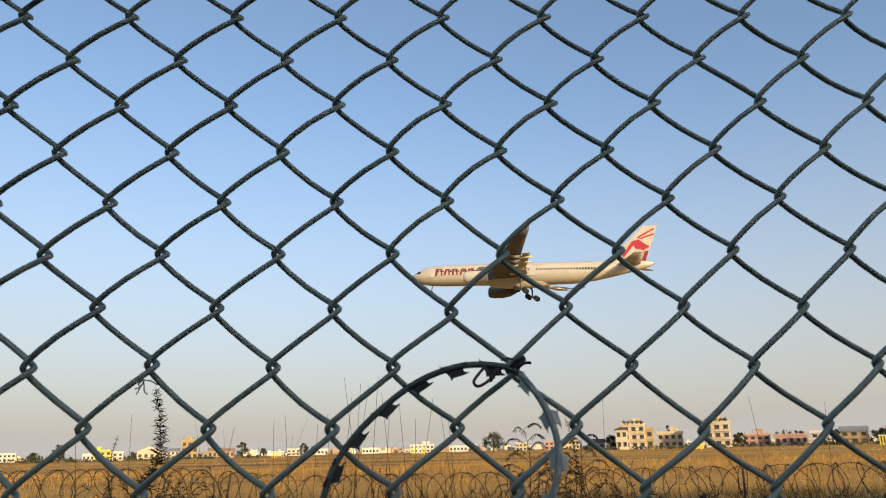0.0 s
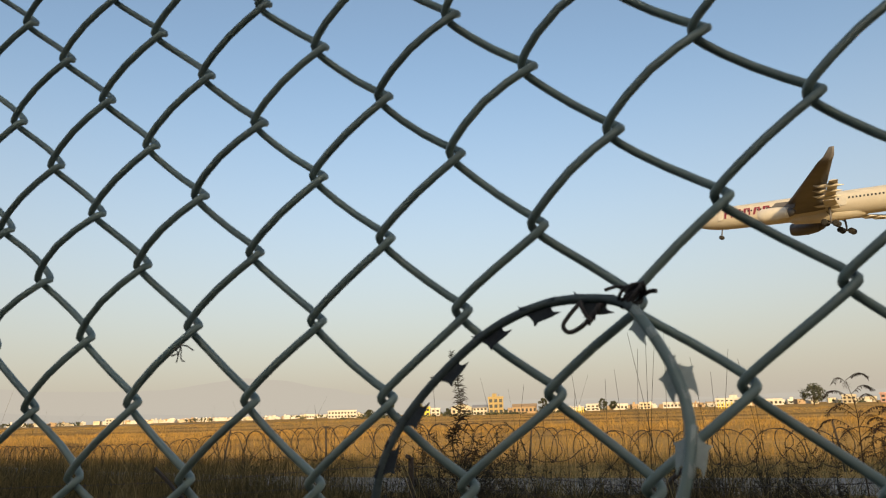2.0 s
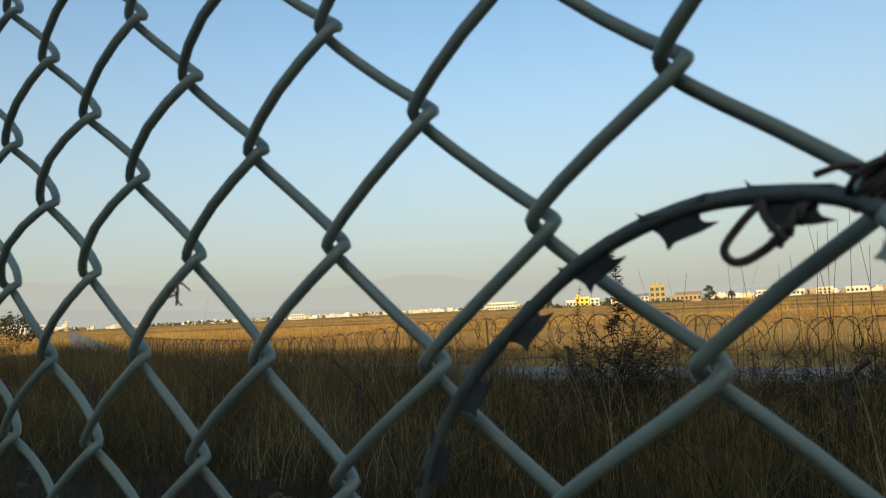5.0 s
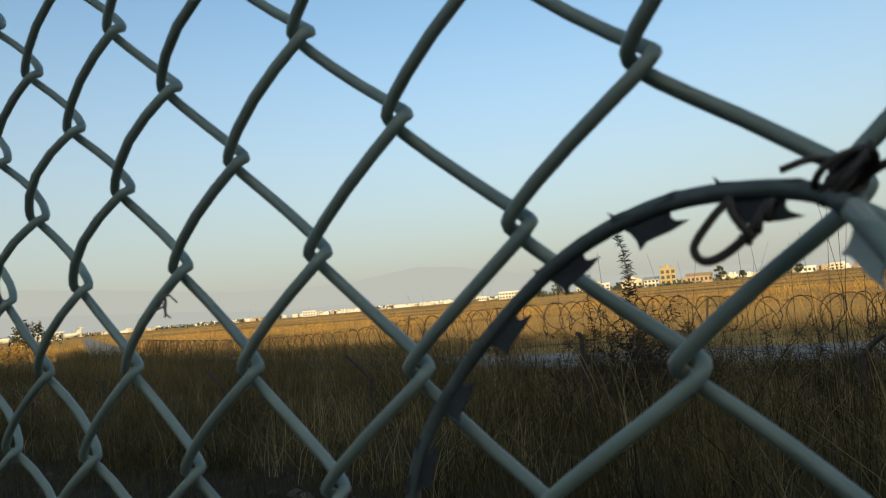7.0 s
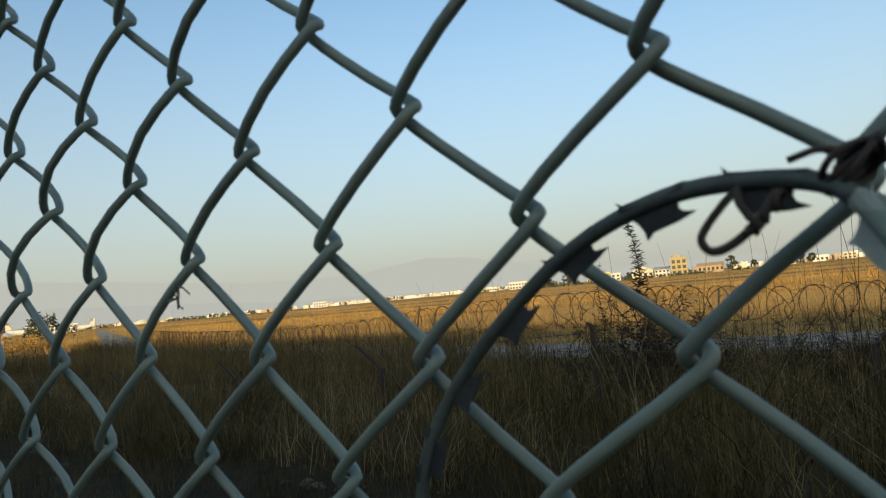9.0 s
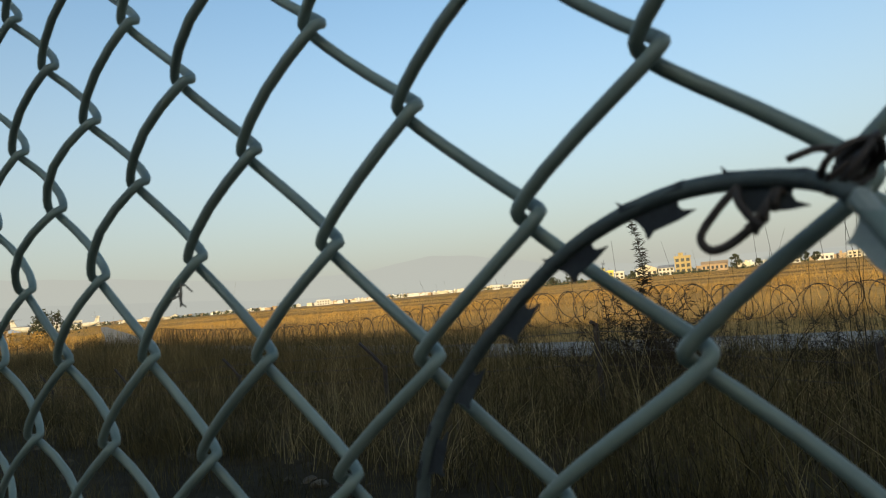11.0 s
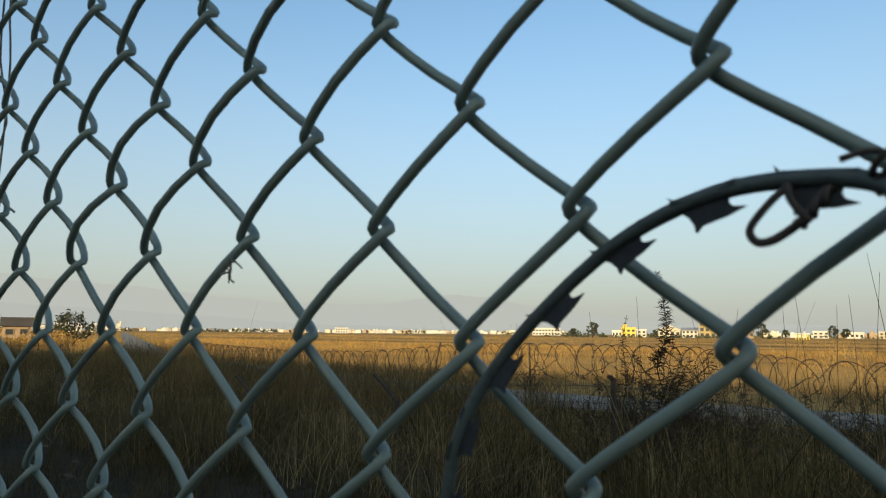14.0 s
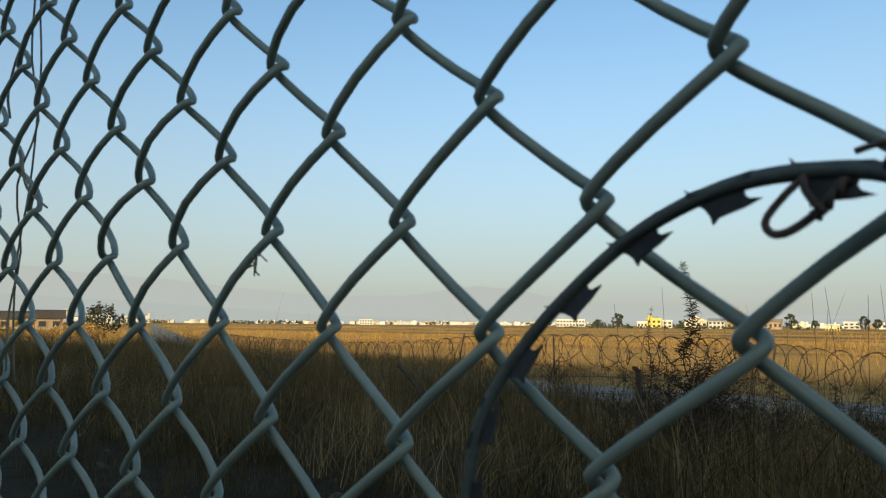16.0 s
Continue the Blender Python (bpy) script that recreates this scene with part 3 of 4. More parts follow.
for x0, x1, hand in ((-47, -32, 1), (-32, -18, 1), (-18, -4, 1), (-4, 19, 1), (-47, -20, -1), (-20, 19, -1)):
    pts, a, x = [], rng.uniform(0, 6), float(x0)
    while x < x1:
        turn = int(a / (2 * math.pi))
        pr = np.random.default_rng(turn * 7 + abs(x0) + 3 * hand)
        r = 0.48 + pr.uniform(-0.1, 0.07)
        push, tilt = pr.uniform(-0.12, 0.12), pr.uniform(-0.28, 0.28)
        cx, top = x + push, coil_top(x)
        pts.append((cx + hand * r * 0.92 * math.cos(a) * 0.85 + tilt * math.sin(a) * 0.4, coil_y(x) + r * math.cos(a) * 0.5, top - r + r * math.sin(a)))
        a += 2 * math.pi / 26
        x += (0.66 if hand > 0 else 0.95) / 26
    pts = np.array(pts)
    for i in range(2, len(pts) - 2):      # soften the change from turn to turn
        pts[i] = (pts[i - 1] + 2 * pts[i] + pts[i + 1]) / 4
    part("coil_wire", Geo().tube(pts, 0.0075, 5), COIL, concertina)
    barbs = Geo()
    fine = np.concatenate([pts[:-1] + (pts[1:] - pts[:-1]) * f for f in (0.0, 0.5)])
    for q in fine[rng.permutation(len(fine))]:
        d = rng.normal(0, 1, 3)
        d /= np.linalg.norm(d)
        barbs.tube([q - d * 0.03, q, q + d * 0.03], [0.005, 0.014, 0.005], 4, False)
    tagged(part("barbing", barbs, COIL, concertina), kind="stuff")
for x, lean, top in ((-15.6, 0.28, 1.25), (-11.6, -0.03, 1.25), (-24.5, 0.1, 0.85), (-5.2, 0.12, 1.1), (2.2, -0.12, 1.1), (8.2, 0.05, 1.1)):
    z = field_height(x, coil_y(x)) - 0.1
    tagged(part("coil_stake", Geo().tube([(0, 0, 0), (lean * 0.4, 0, (top - z) * 0.5), (lean, 0, top - z)], [0.035, 0.03, 0.024], 6), POST, m=pose(x, coil_y(x) - 0.1, z)), "dark leaning stake holding up the barbed coil", "stake", "coil stakes")


# ---- weeds, ferns and reeds among the grass ----
def weed(name, at, height, bush, leaves, seed, label, mat, leaf=0.07, reach=0.14, crown=0.5, category="weed"):
    """A dead stalk with small curled leaves up its length and a bush of side shoots at its foot."""
    random.seed(seed)
    root = empty(name, Matrix.Translation((at[0], at[1], field_height(at[0], at[1]) - 0.03)), label, category)
    line = spline([(random.uniform(-0.02, 0.02) * k, random.uniform(-0.02, 0.02) * k, height * k / 6) for k in range(7)], 5)
    part("stem", Geo().tube(line, np.linspace(0.011, 0.002, len(line)), 5), mat, root, smooth=True)
    g = Geo()

    def sprig(p, way, size):
        side = way.cross(Vector((random.uniform(-1, 1), random.uniform(-1, 1), random.uniform(-1, 1)))).normalized()
        q, pts = Vector(p), []
        d = Vector(way)
        for _ in range(4):
            pts.append(tuple(q))
            q = q + d * size / 3
            d = (d + Vector((random.uniform(-0.6, 0.6), random.uniform(-0.6, 0.6), random.uniform(-1.0, 0.6)))).normalized()
        g.ribbon(pts, [size * 0.07, size * 0.11, size * 0.08, 0.001], side)

    for _ in range(leaves):
        f = 1 - (1 - crown) * random.random() if random.random() < 0.5 else random.uniform(0.25, 1)
        p = np.array([np.interp(f * (len(line) - 1), np.arange(len(line)), line[:, q]) for q in range(3)])
        a = random.uniform(0, 6.28)
        taper = 0.35 + 0.65 * min(1, (1 - f) * 2.4)
        sprig(p, Vector((math.cos(a), math.sin(a), random.uniform(-0.2, 0.7))).normalized(), leaf * random.uniform(0.7, 1.5) * taper + 0.015)
    shoots = Geo()
    for _ in range(bush):
        a, f = random.uniform(0, 6.28), random.uniform(0.02, 0.4)
        p = Vector(line[int(f * (len(line) - 1))])
        r = reach * random.uniform(0.5, 1.4) * (1.5 - f)
        end = p + Vector((math.cos(a) * r * 2.2, math.sin(a) * r * 2.2, r * random.uniform(0.8, 2.6)))
        twig = spline([p, (p + end) / 2 + Vector((0, 0, -0.05 * r)), end], 5)
        shoots.tube(twig, np.linspace(0.005, 0.0015, len(twig)), 4)
        for q in twig[2:]:
            for _ in range(4):
                b = random.uniform(0, 6.28)
                sprig(q, Vector((math.cos(b), math.sin(b), random.uniform(-0.4, 0.9))).normalized(), leaf * random.uniform(0.45, 0.95))
    if bush:
        tagged(part("brushwood", shoots, mat, root), kind="stuff")
    tagged(part("leaves", g, mat, root), kind="stuff")
    return root


def fern(at, height, seed, label):
    """A withered fern-like weed: a bare stem with drooping feathered fronds."""
    random.seed(seed)
    root = empty("fern_weed", Matrix.Translation((at[0], at[1], field_height(at[0], at[1]) - 0.03)), label, "weed", "ferny weeds")
    line = spline([(random.uniform(-0.012, 0.012) * k, 0, height * k / 5) for k in range(6)], 6)
    part("stem", Geo().tube(line, np.linspace(0.012, 0.003, len(line)), 5), FERN, root, smooth=True)
    for k in range(22):
        f = 0.38 + 0.62 * k / 21
        p = Vector(line[int(f * (len(line) - 1))])
        a = k * 2.4
        r = 0.62 * (1.12 - f) + 0.17
        out = Vector((math.cos(a), math.sin(a) * 0.8, 0))
        twig = spline([p, p + out * r * 0.5 + Vector((0, 0, r * 0.34)), p + out * r * 0.85 + Vector((0, 0, r * 0.33)), p + out * r * 1.05 + Vector((0, 0, r * 0.12))], 6)
        g = Geo().tube(twig, np.linspace(0.004, 0.0012, len(twig)), 4)
        for i in range(3, len(twig)):
            for s in (1, -1):
                for _ in range(2):
                    d = (Vector((-out.y * s, out.x * s, 0)) + out * random.uniform(0, 0.7) + Vector((0, 0, random.uniform(-0.9, 0.25)))).normalized()
                    q = Vector(twig[i])
                    size = random.uniform(0.025, 0.06)
                    g.ribbon([q, q + d * size * 0.5, q + d * size + Vector((0, 0, -size * 0.3))], [0.004, size * 0.3, 0.001], out)
        part("frond", g, FERN, root)
    return root


weed("tall_weed", (-3.45, 8.6), 2.40, 60, 380, 5, "tall dark dead weed stalk with curled leaves and a bushy foot", WEED, 0.135, 0.24)
weed("tall_weed", tuple(polar(24.7, 9.3))[:2], 1.84, 30, 150, 6, "slim dead weed stalk beside a taller one", WEED, 0.075, 0.13)
weed("tall_weed", tuple(polar(-11.9, 10.0))[:2], 1.98, 14, 260, 8, "dark dead weed with a narrow leafy tip", WEED, 0.08, 0.2)
fern(tuple(polar(-8.2, 10.5))[:2], 1.84, 3, "withered fern-like weed with drooping feathered fronds")
fern(tuple(polar(-12.6, 11.0))[:2], 1.66, 4, "withered bushy fern-like weed")
fern(tuple(polar(-10.4, 12.0))[:2], 1.40, 7, "low withered fern-like weed")
for k, (left, far, top) in enumerate([(19.3, 9.4, 1.42), (17.5, 9.8, 1.32), (15.8, 9.2, 1.2), (22.9, 9.0, 1.25), (27.2, 9.6, 1.1), (3.6, 10.2, 1.35), (2.2, 10.5, 1.28), (6.4, 10.0, 1.2), (1.0, 10.0, 1.42), (-1.6, 10.4, 1.3), (-4.5, 10.2, 1.2), (8.5, 9.8, 1.1), (-14.5, 10.6, 1.3), (-18.0, 10.4, 1.2), (-22.0, 10.6, 1.25), (-25.5, 10.2, 1.2), (-6.5, 9.8, 1.0), (12.0, 9.7, 1.05), (5.0, 9.4, 1.2), (-3.0, 9.6, 1.1), (31.9, 18.0, 1.3), (38.3, 20.5, 1.15), (20.6, 8.8, 1.4), (19.9, 9.1, 1.25), (23.5, 8.8, 1.3), (21.3, 8.4, 1.15), (-16.0, 10.0, 1.38), (-20.0, 9.8, 1.3), (-23.6, 9.9, 1.42), (-24.6, 10.4, 1.35), (-27.2, 9.9, 1.3), (-29.4, 9.8, 1.25), (-31.2, 10.0, 1.3), (-33.4, 9.9, 1.25), (-13.2, 9.6, 1.2), (-26.2, 9.2, 1.15), (-21.8, 9.1, 1.1)]):
    weed("brush", tuple(polar(left, far))[:2], top, 30, 80, 40 + k, "low dark tangle of dead weeds and twigs", WEED, 0.075, 0.15, 0.3, "brush")["group"] = "brush along the verge"

random.seed(31)
for left, far, up in [(7.3, 8.0, 5.9), (6.6, 8.3, 4.5), (5.9, 8.0, 5.4), (5.2, 8.4, 5.2), (4.4, 8.1, 6.0), (4.1, 8.2, 4.6), (3.4, 8.3, 3.2), (2.6, 8.0, 3.6), (1.2, 8.6, 2.4), (-0.3, 8.2, 4.1), (-0.9, 8.4, 3.3), (-1.6, 8.0, 2.2), (8.6, 8.5, 2.9), (9.4, 8.3, 2.2), (12.1, 8.4, 2.9), (13.0, 8.2, 2.4), (16.1, 8.2, 2.0), (23.7, 9.0, 3.0), (27.5, 8.6, 1.7), (33.5, 9.2, 0.8), (-14.6, 9.0, 3.6), (-25.8, 9.2, 3.3), (-31.0, 9.0, 2.6)]:
    at = polar(left, far)
    top = 1.58 + far * math.tan(radians(up))
    z = field_height(at.x, at.y) - 0.02
    lean = random.uniform(-0.22, 0.22)
    line = spline([(0, 0, 0), (lean * 0.25, 0, (top - z) * 0.5), (lean, 0.02, top - z)], 6)
    reed = empty("reed", Matrix.Translation((at.x - lean, at.y, z)), "single thin dry reed stalk rising from the grass", "reed", "reeds")
    part("stalk", Geo().tube(line, np.linspace(0.0045, 0.0018, len(line)), 4), WEED, reed, smooth=True)
    a = random.choice((-1, 1))
    mid = line[6]
    part("leaf", Geo().ribbon([mid, mid + np.array((a * 0.06, 0, 0.22)), mid + np.array((a * 0.16, 0, 0.36)), mid + np.array((a * 0.28, 0, 0.38))], [0.008, 0.009, 0.006, 0.001], (0.3, 0.95, 0)), WEED, reed)


# ---- stones on the bare soil ----
def stone_mesh(seed):
    bm = bmesh.new()
    bmesh.ops.create_icosphere(bm, subdivisions=2, radius=1)
    noise_shift = Vector((seed * 3.1, 0, 0))
    for v in bm.verts:
        v.co *= 1 + 0.45 * noise.noise(v.co * 1.3 + noise_shift)
        v.co.z *= 0.55
    me = bpy.data.meshes.new("stone")
    bm.to_mesh(me)
    bm.free()
    me.materials.append(STONE)
    return me


random.seed(17)
shapes = [stone_mesh(k) for k in range(5)]
for k in range(28):
    x, y = random.uniform(-11, -1.5), random.uniform(2.6, 4.7)
    s = random.choice((0.02, 0.025, 0.03, 0.04, 0.05))
    if k < 5:
        x, y, s = -5.2 + 0.22 * k, 4.05 + 0.06 * (k % 2), 0.055 + 0.015 * (k % 3)
    ob = new("stone", random.choice(shapes))
    ob.matrix_basis = pose(x, y, field_height(x, y) + s * 0.15, random.uniform(-15, 15), random.uniform(-15, 15), random.uniform(0, 360)) @ Matrix.Diagonal((s, s * random.uniform(0.7, 1), s, 1))
    tagged(ob, "rough grey-brown stone lying on the dry soil", "stone", "stones")


# ---- far buildings, each facing the fence ----
def plain(name, colour, rough=0.8, **more):
    return material(name, colour, rough, [c * 0.82 for c in colour], 0.35, fine=2.5, **more)


CREAM = plain("cream_plaster", (0.52, 0.46, 0.35))
WHITEWASH = plain("whitewash", (0.56, 0.54, 0.50))
PINK = plain("pink_plaster", (0.44, 0.28, 0.25))
BRICK = plain("raw_brick", (0.34, 0.25, 0.165))
OCHRE = plain("ochre_plaster", (0.36, 0.28, 0.14))
YELLOW = plain("yellow_paint", (0.56, 0.46, 0.06), 0.6)
GREYWALL = plain("grey_concrete_wall", (0.28, 0.265, 0.245))
ROOF_RED = plain("red_roof", (0.20, 0.085, 0.06))
TIN = plain("tin_roof", (0.30, 0.31, 0.33), 0.5, metal=0.3)
DARKROOF = plain("dark_roof", (0.07, 0.06, 0.055))
FRAME = plain("window_frame_paint", (0.27, 0.19, 0.12))
TANK = plain("black_plastic", (0.025, 0.025, 0.028), 0.5)
PANE = material("window_glass", (0.04, 0.05, 0.06), 0.15, (0.03, 0.035, 0.04), 1.0)
shared = {}


def box_mesh(name, size, mat, bevel=0.0):
    key = (name, size, mat.name)
    if key not in shared:
        shared[key] = Geo().box((0, 0, 0), size, 0, bevel).mesh(name)
        shared[key].materials.append(mat)
    return shared[key]


def house(left, far, w, h, storeys, cols, wall, label, depth=9.0, roof="flat", tower=0.0, tank=False, roof_mat=None, balcony=False, openings=None, name="house"):
    root = empty(name, Matrix.Translation(polar(left, far)) @ Matrix.Rotation(radians(left), 4, "Z"), label, "building")
    storey = h / storeys
    part("wall", Geo().box((0, depth / 2, h / 2 - 0.2), (w, depth, h + 0.4)), wall, root)
    roof_mat = roof_mat or (GREYWALL if roof == "flat" else ROOF_RED)
    if roof == "flat":
        part("roof", Geo().box((0, depth / 2, h + 0.16), (w + 0.8, depth + 0.8, 0.3)).box((0, -0.28, h + 0.6), (w + 0.6, 0.18, 0.62)).box((-w / 2 - 0.22, depth / 2, h + 0.6), (0.18, depth, 0.6)).box((w / 2 + 0.22, depth / 2, h + 0.6), (0.18, depth, 0.6)), wall, root)
    elif roof == "gable":
        g = Geo()
        rise, ov = w * 0.22, 0.5
        g.add([(-w / 2 - ov, -ov, h), (w / 2 + ov, -ov, h), (w / 2 + ov, depth + ov, h), (-w / 2 - ov, depth + ov, h), (0, -ov, h + rise), (0, depth + ov, h + rise),
               (-w / 2 - ov, -ov, h + 0.2), (w / 2 + ov, -ov, h + 0.2), (w / 2 + ov, depth + ov, h + 0.2), (-w / 2 - ov, depth + ov, h + 0.2), (0, -ov, h + rise + 0.25), (0, depth + ov, h + rise + 0.25)],
              [(0, 1, 4), (3, 5, 2), (6, 10, 11, 9), (7, 8, 11, 10), (0, 4, 10, 6), (1, 7, 10, 4), (0, 6, 9, 3), (1, 2, 8, 7), (0, 3, 2, 1), (2, 5, 11, 8), (3, 9, 11, 5)])
        part("roof", g, roof_mat, root)
    else:
        g = Geo()
        g.add([(-w / 2 - 0.4, -0.5, h), (w / 2 + 0.4, -0.5, h), (w / 2 + 0.4, depth + 0.5, h), (-w / 2 - 0.4, depth + 0.5, h), (-w / 2 - 0.4, depth / 2, h + 1.7), (w / 2 + 0.4, depth / 2, h + 1.7)],
              [(0, 1, 5, 4), (2, 3, 4, 5), (0, 4, 3), (1, 2, 5), (0, 3, 2, 1)])
        part("roof", g, roof_mat, root)
    for k in range(1, storeys):
        part("ledge", Geo().box((0, -0.15, k * storey), (w + 0.3, 0.5 if not balcony else 1.3, 0.22)), wall, root)
        if balcony:
            part("railing", Geo().box((0, -0.72, k * storey + 0.5), (w * 0.96, 0.06, 0.06)).box((0, -0.72, k * storey + 0.85), (w * 0.96, 0.06, 0.07)), FRAME, root)
    cell = w / cols
    ww, wh = round(min(1.7, cell * 0.5), 2), round(min(1.6, storey * 0.46), 2)
    if openings == "open":
        ww, wh = round(cell * 0.62, 2), round(storey * 0.6, 2)
    for k in range(storeys):
        for c in range(cols):
            x, z = -w / 2 + cell * (c + 0.5), k * storey + storey * 0.52
            frame_ob = part("window", box_mesh("window", (ww + 0.24, 0.14, wh + 0.24), FRAME if openings != "open" else wall), FRAME, root, m=pose(x, -0.06, z))
            part("pane", box_mesh("pane", (ww, 0.06, wh), PANE), PANE, frame_ob, m=pose(0, -0.06, 0))
            if openings != "open" and storeys > 1:
                part("sunshade", box_mesh("sunshade", (ww + 0.6, 0.7, 0.1), wall), wall, frame_ob, m=pose(0, -0.3, wh / 2 + 0.22))
    if tower:
        part("stair_room", Geo().box((tower * w * 0.25, depth * 0.4, h + 1.4), (w * 0.3, depth * 0.4, 2.4)).box((tower * w * 0.25, depth * 0.4, h + 2.7), (w * 0.34, depth * 0.45, 0.2)), wall, root)
    if tank or tower:
        for k in range(3):
            part("roof_pole", Geo().tube([(0, 0, 0), (0.05, 0, 1.2), (0.1, 0, 2.3)], 0.07, 5), DARKROOF, root, m=pose(-w * 0.42 + k * w * 0.31, depth * 0.15, h + 0.2))
    if tank:
        for k in range(5):
            r = np.random.default_rng(int(abs(left) * 10) + k)
            pot = Geo()
            for _ in range(26):
                c, u, v = r.normal(0, 0.35, 3) + np.array((0, 0, 0.7)), r.normal(0, 0.22, 3), r.normal(0, 0.22, 3)
                pot.add([c - u, c - v, c + u, c + v], [(0, 1, 2, 3)])
            part("roof_plant", pot, GREEN, root, m=pose(-w * 0.4 + k * w * 0.19, -0.1, h + 0.5))
        part("water_tank", Geo().tube([(w * 0.3, depth * 0.3, h + 0.3), (w * 0.3, depth * 0.3, h + 0.5), (w * 0.3, depth * 0.3, h + 1.6), (w * 0.3, depth * 0.3, h + 1.85)], [0.6, 0.62, 0.62, 0.25], 10), TANK, root)
    return root


# the row beyond the field, from the far end of the road round to the near houses
house(30.5, 700, 27.5, 6.6, 2, 9, WHITEWASH, "long low white building with a row of windows", 12, name="white_block")
house(33.0, 760, 8, 4.2, 1, 3, WHITEWASH, "small white flat-roofed outbuilding beside a long block")
house(24.0, 470, 9, 5.4, 2, 3, YELLOW, "bright yellow two-storey house with a roof room", 8, tower=-1)
house(24.9, 520, 7, 3.8, 1, 3, WHITEWASH, "low white house among trees")
house(23.0, 480, 6, 4.4, 2, 2, WHITEWASH, "small white two-storey house")
house(20.9, 455, 13, 4.6, 1, 4, CREAM, "cream hall with a wide pale gable roof", 12, "gable", roof_mat=CREAM, name="hall")
house(19.4, 440, 9, 4.4, 2, 4, WHITEWASH, "white two-storey house with a dark roof", 8, "hip", roof_mat=TIN)
house(18.1, 430, 9.0, 9.6, 3, 3, OCHRE, "unfinished ochre brick building with open storeys", 8, tower=-0.3, openings="open", name="unfinished_building")
house(16.75, 445, 6, 2.8, 1, 2, BRICK, "low brick shed beside an unfinished building", name="shed")
house(15.8, 420, 14.0, 4.0, 1, 6, BRICK, "long low orange brick building with pillars", 10, "hip", roof_mat=BRICK, name="warehouse")
house(-16.4, 300, 9.0, 9.4, 3, 3, CREAM, "three-storey cream house with balconies", 10, tower=0.6, tank=True, balcony=True)
house(-15.45, 296, 4.6, 7.6, 2, 2, CREAM, "narrow cream house wing with a gable roof", 9, "gable", roof_mat=DARKROOF)
house(-17.55, 306, 3.4, 7.6, 2, 1, OCHRE, "narrow ochre house with a flat roof", 8)
house(-19.05, 318, 10.4, 6.0, 2, 4, CREAM, "pale two-storey house with a flat roof terrace", 9, balcony=True, tower=0.8)
house(-22.5, 300, 9.4, 9.2, 3, 3, CREAM, "tall cream house with rounded balconies", 9, tower=0.4, tank=True, balcony=True)
house(-25.1, 340, 11, 4.4, 2, 4, PINK, "pink two-storey house with a small roof room", 9, tower=0.5)
house(-27.4, 335, 13, 3.9, 1, 5, PINK, "low reddish brick house with water tanks", 9, tank=True, roof_mat=ROOF_RED)
house(-29.2, 320, 5.5, 4.6, 2, 2, WHITEWASH, "small whitewashed house among trees")
house(-31.4, 300, 9, 4.8, 2, 3, BRICK, "orange brick house with a dark tin roof", 9, "hip", roof_mat=TIN)
house(-34.2, 330, 10, 6.0, 2, 4, PINK, "pink house with a flat roof", 9, tower=-0.5)
house(-13.6, 320, 6, 3.0, 1, 2, GREYWALL, "low dark shed with a rounded roof", 8, "hip", roof_mat=DARKROOF, name="shed")
house(0.3, 520, 17, 5.0, 2, 6, WHITEWASH, "wide white two-storey building", 10, tower=0.7)
house(-2.6, 560, 14, 3.8, 1, 5, WHITEWASH, "low white house row", 9)
house(-7.6, 470, 7, 4.2, 2, 3, CREAM, "cream house beside a large tree", 8)
house(-10.0, 480, 9, 4.8, 2, 3, PINK, "pink house with a flat roof", 8)
house(-11.6, 500, 10, 5.2, 2, 4, CREAM, "cream two-storey house with a roof room", 8, tower=-0.6)
house(10.4, 560, 10, 4.4, 2, 3, WHITEWASH, "white house with a flat roof", 8)
house(8.3, 600, 12, 4.0, 1, 4, WHITEWASH, "low white house far across the field", 8)
house(6.4, 620, 9, 4.6, 2, 3, CREAM, "cream house far across the field", 8)
house(4.4, 600, 14, 3.9, 1, 5, WHITEWASH, "low white house row", 8)
house(70.6, 150, 4.6, 2.1, 1, 2, BRICK, "low brown shed with a dark hipped roof beside the road", 4, "hip", roof_mat=DARKROOF, name="shed")
house(72.9, 165, 5, 2.0, 1, 2, OCHRE, "low ochre hut behind bushes", 4, "hip", roof_mat=DARKROOF, name="shed")
house(67.4, 520, 16, 5.2, 1, 5, WHITEWASH, "white hangar building beside the airfield", 10, name="hangar")
house(65.5, 600, 9, 5.6, 2, 3, WHITEWASH, "white two-storey building by the airfield", 8)
house(47.3, 980, 18, 7.0, 2, 5, WHITEWASH, "square white terminal block far off", 12, name="white_block")


def yellow_frame(left, far, w, label):
    """A row of yellow posts under a pale beam."""
    root = empty("yellow_frame", Matrix.Translation(polar(left, far)) @ Matrix.Rotation(radians(left), 4, "Z"), label, "light frame", "yellow frames")
    for k in range(6):
        part("post", box_mesh("post", (0.35, 0.35, 2.6), YELLOW), YELLOW, root, m=pose(-w / 2 + w * k / 5, 0, 1.2))
    part("beam", Geo().box((0, 0, 2.6), (w + 0.6, 0.4, 0.3)), WHITEWASH, root)


for left, far, w in ((0.6, 300, 5.0), (11.6, 330, 5.0), (-21.1, 240, 2.2), (-33.3, 230, 3.4), (-10.9, 330, 4.0)):
    yellow_frame(left, far, w, "row of yellow posts under a white beam on the field")

# the town along the horizon, too small to tell apart
rng = np.random.default_rng(77)
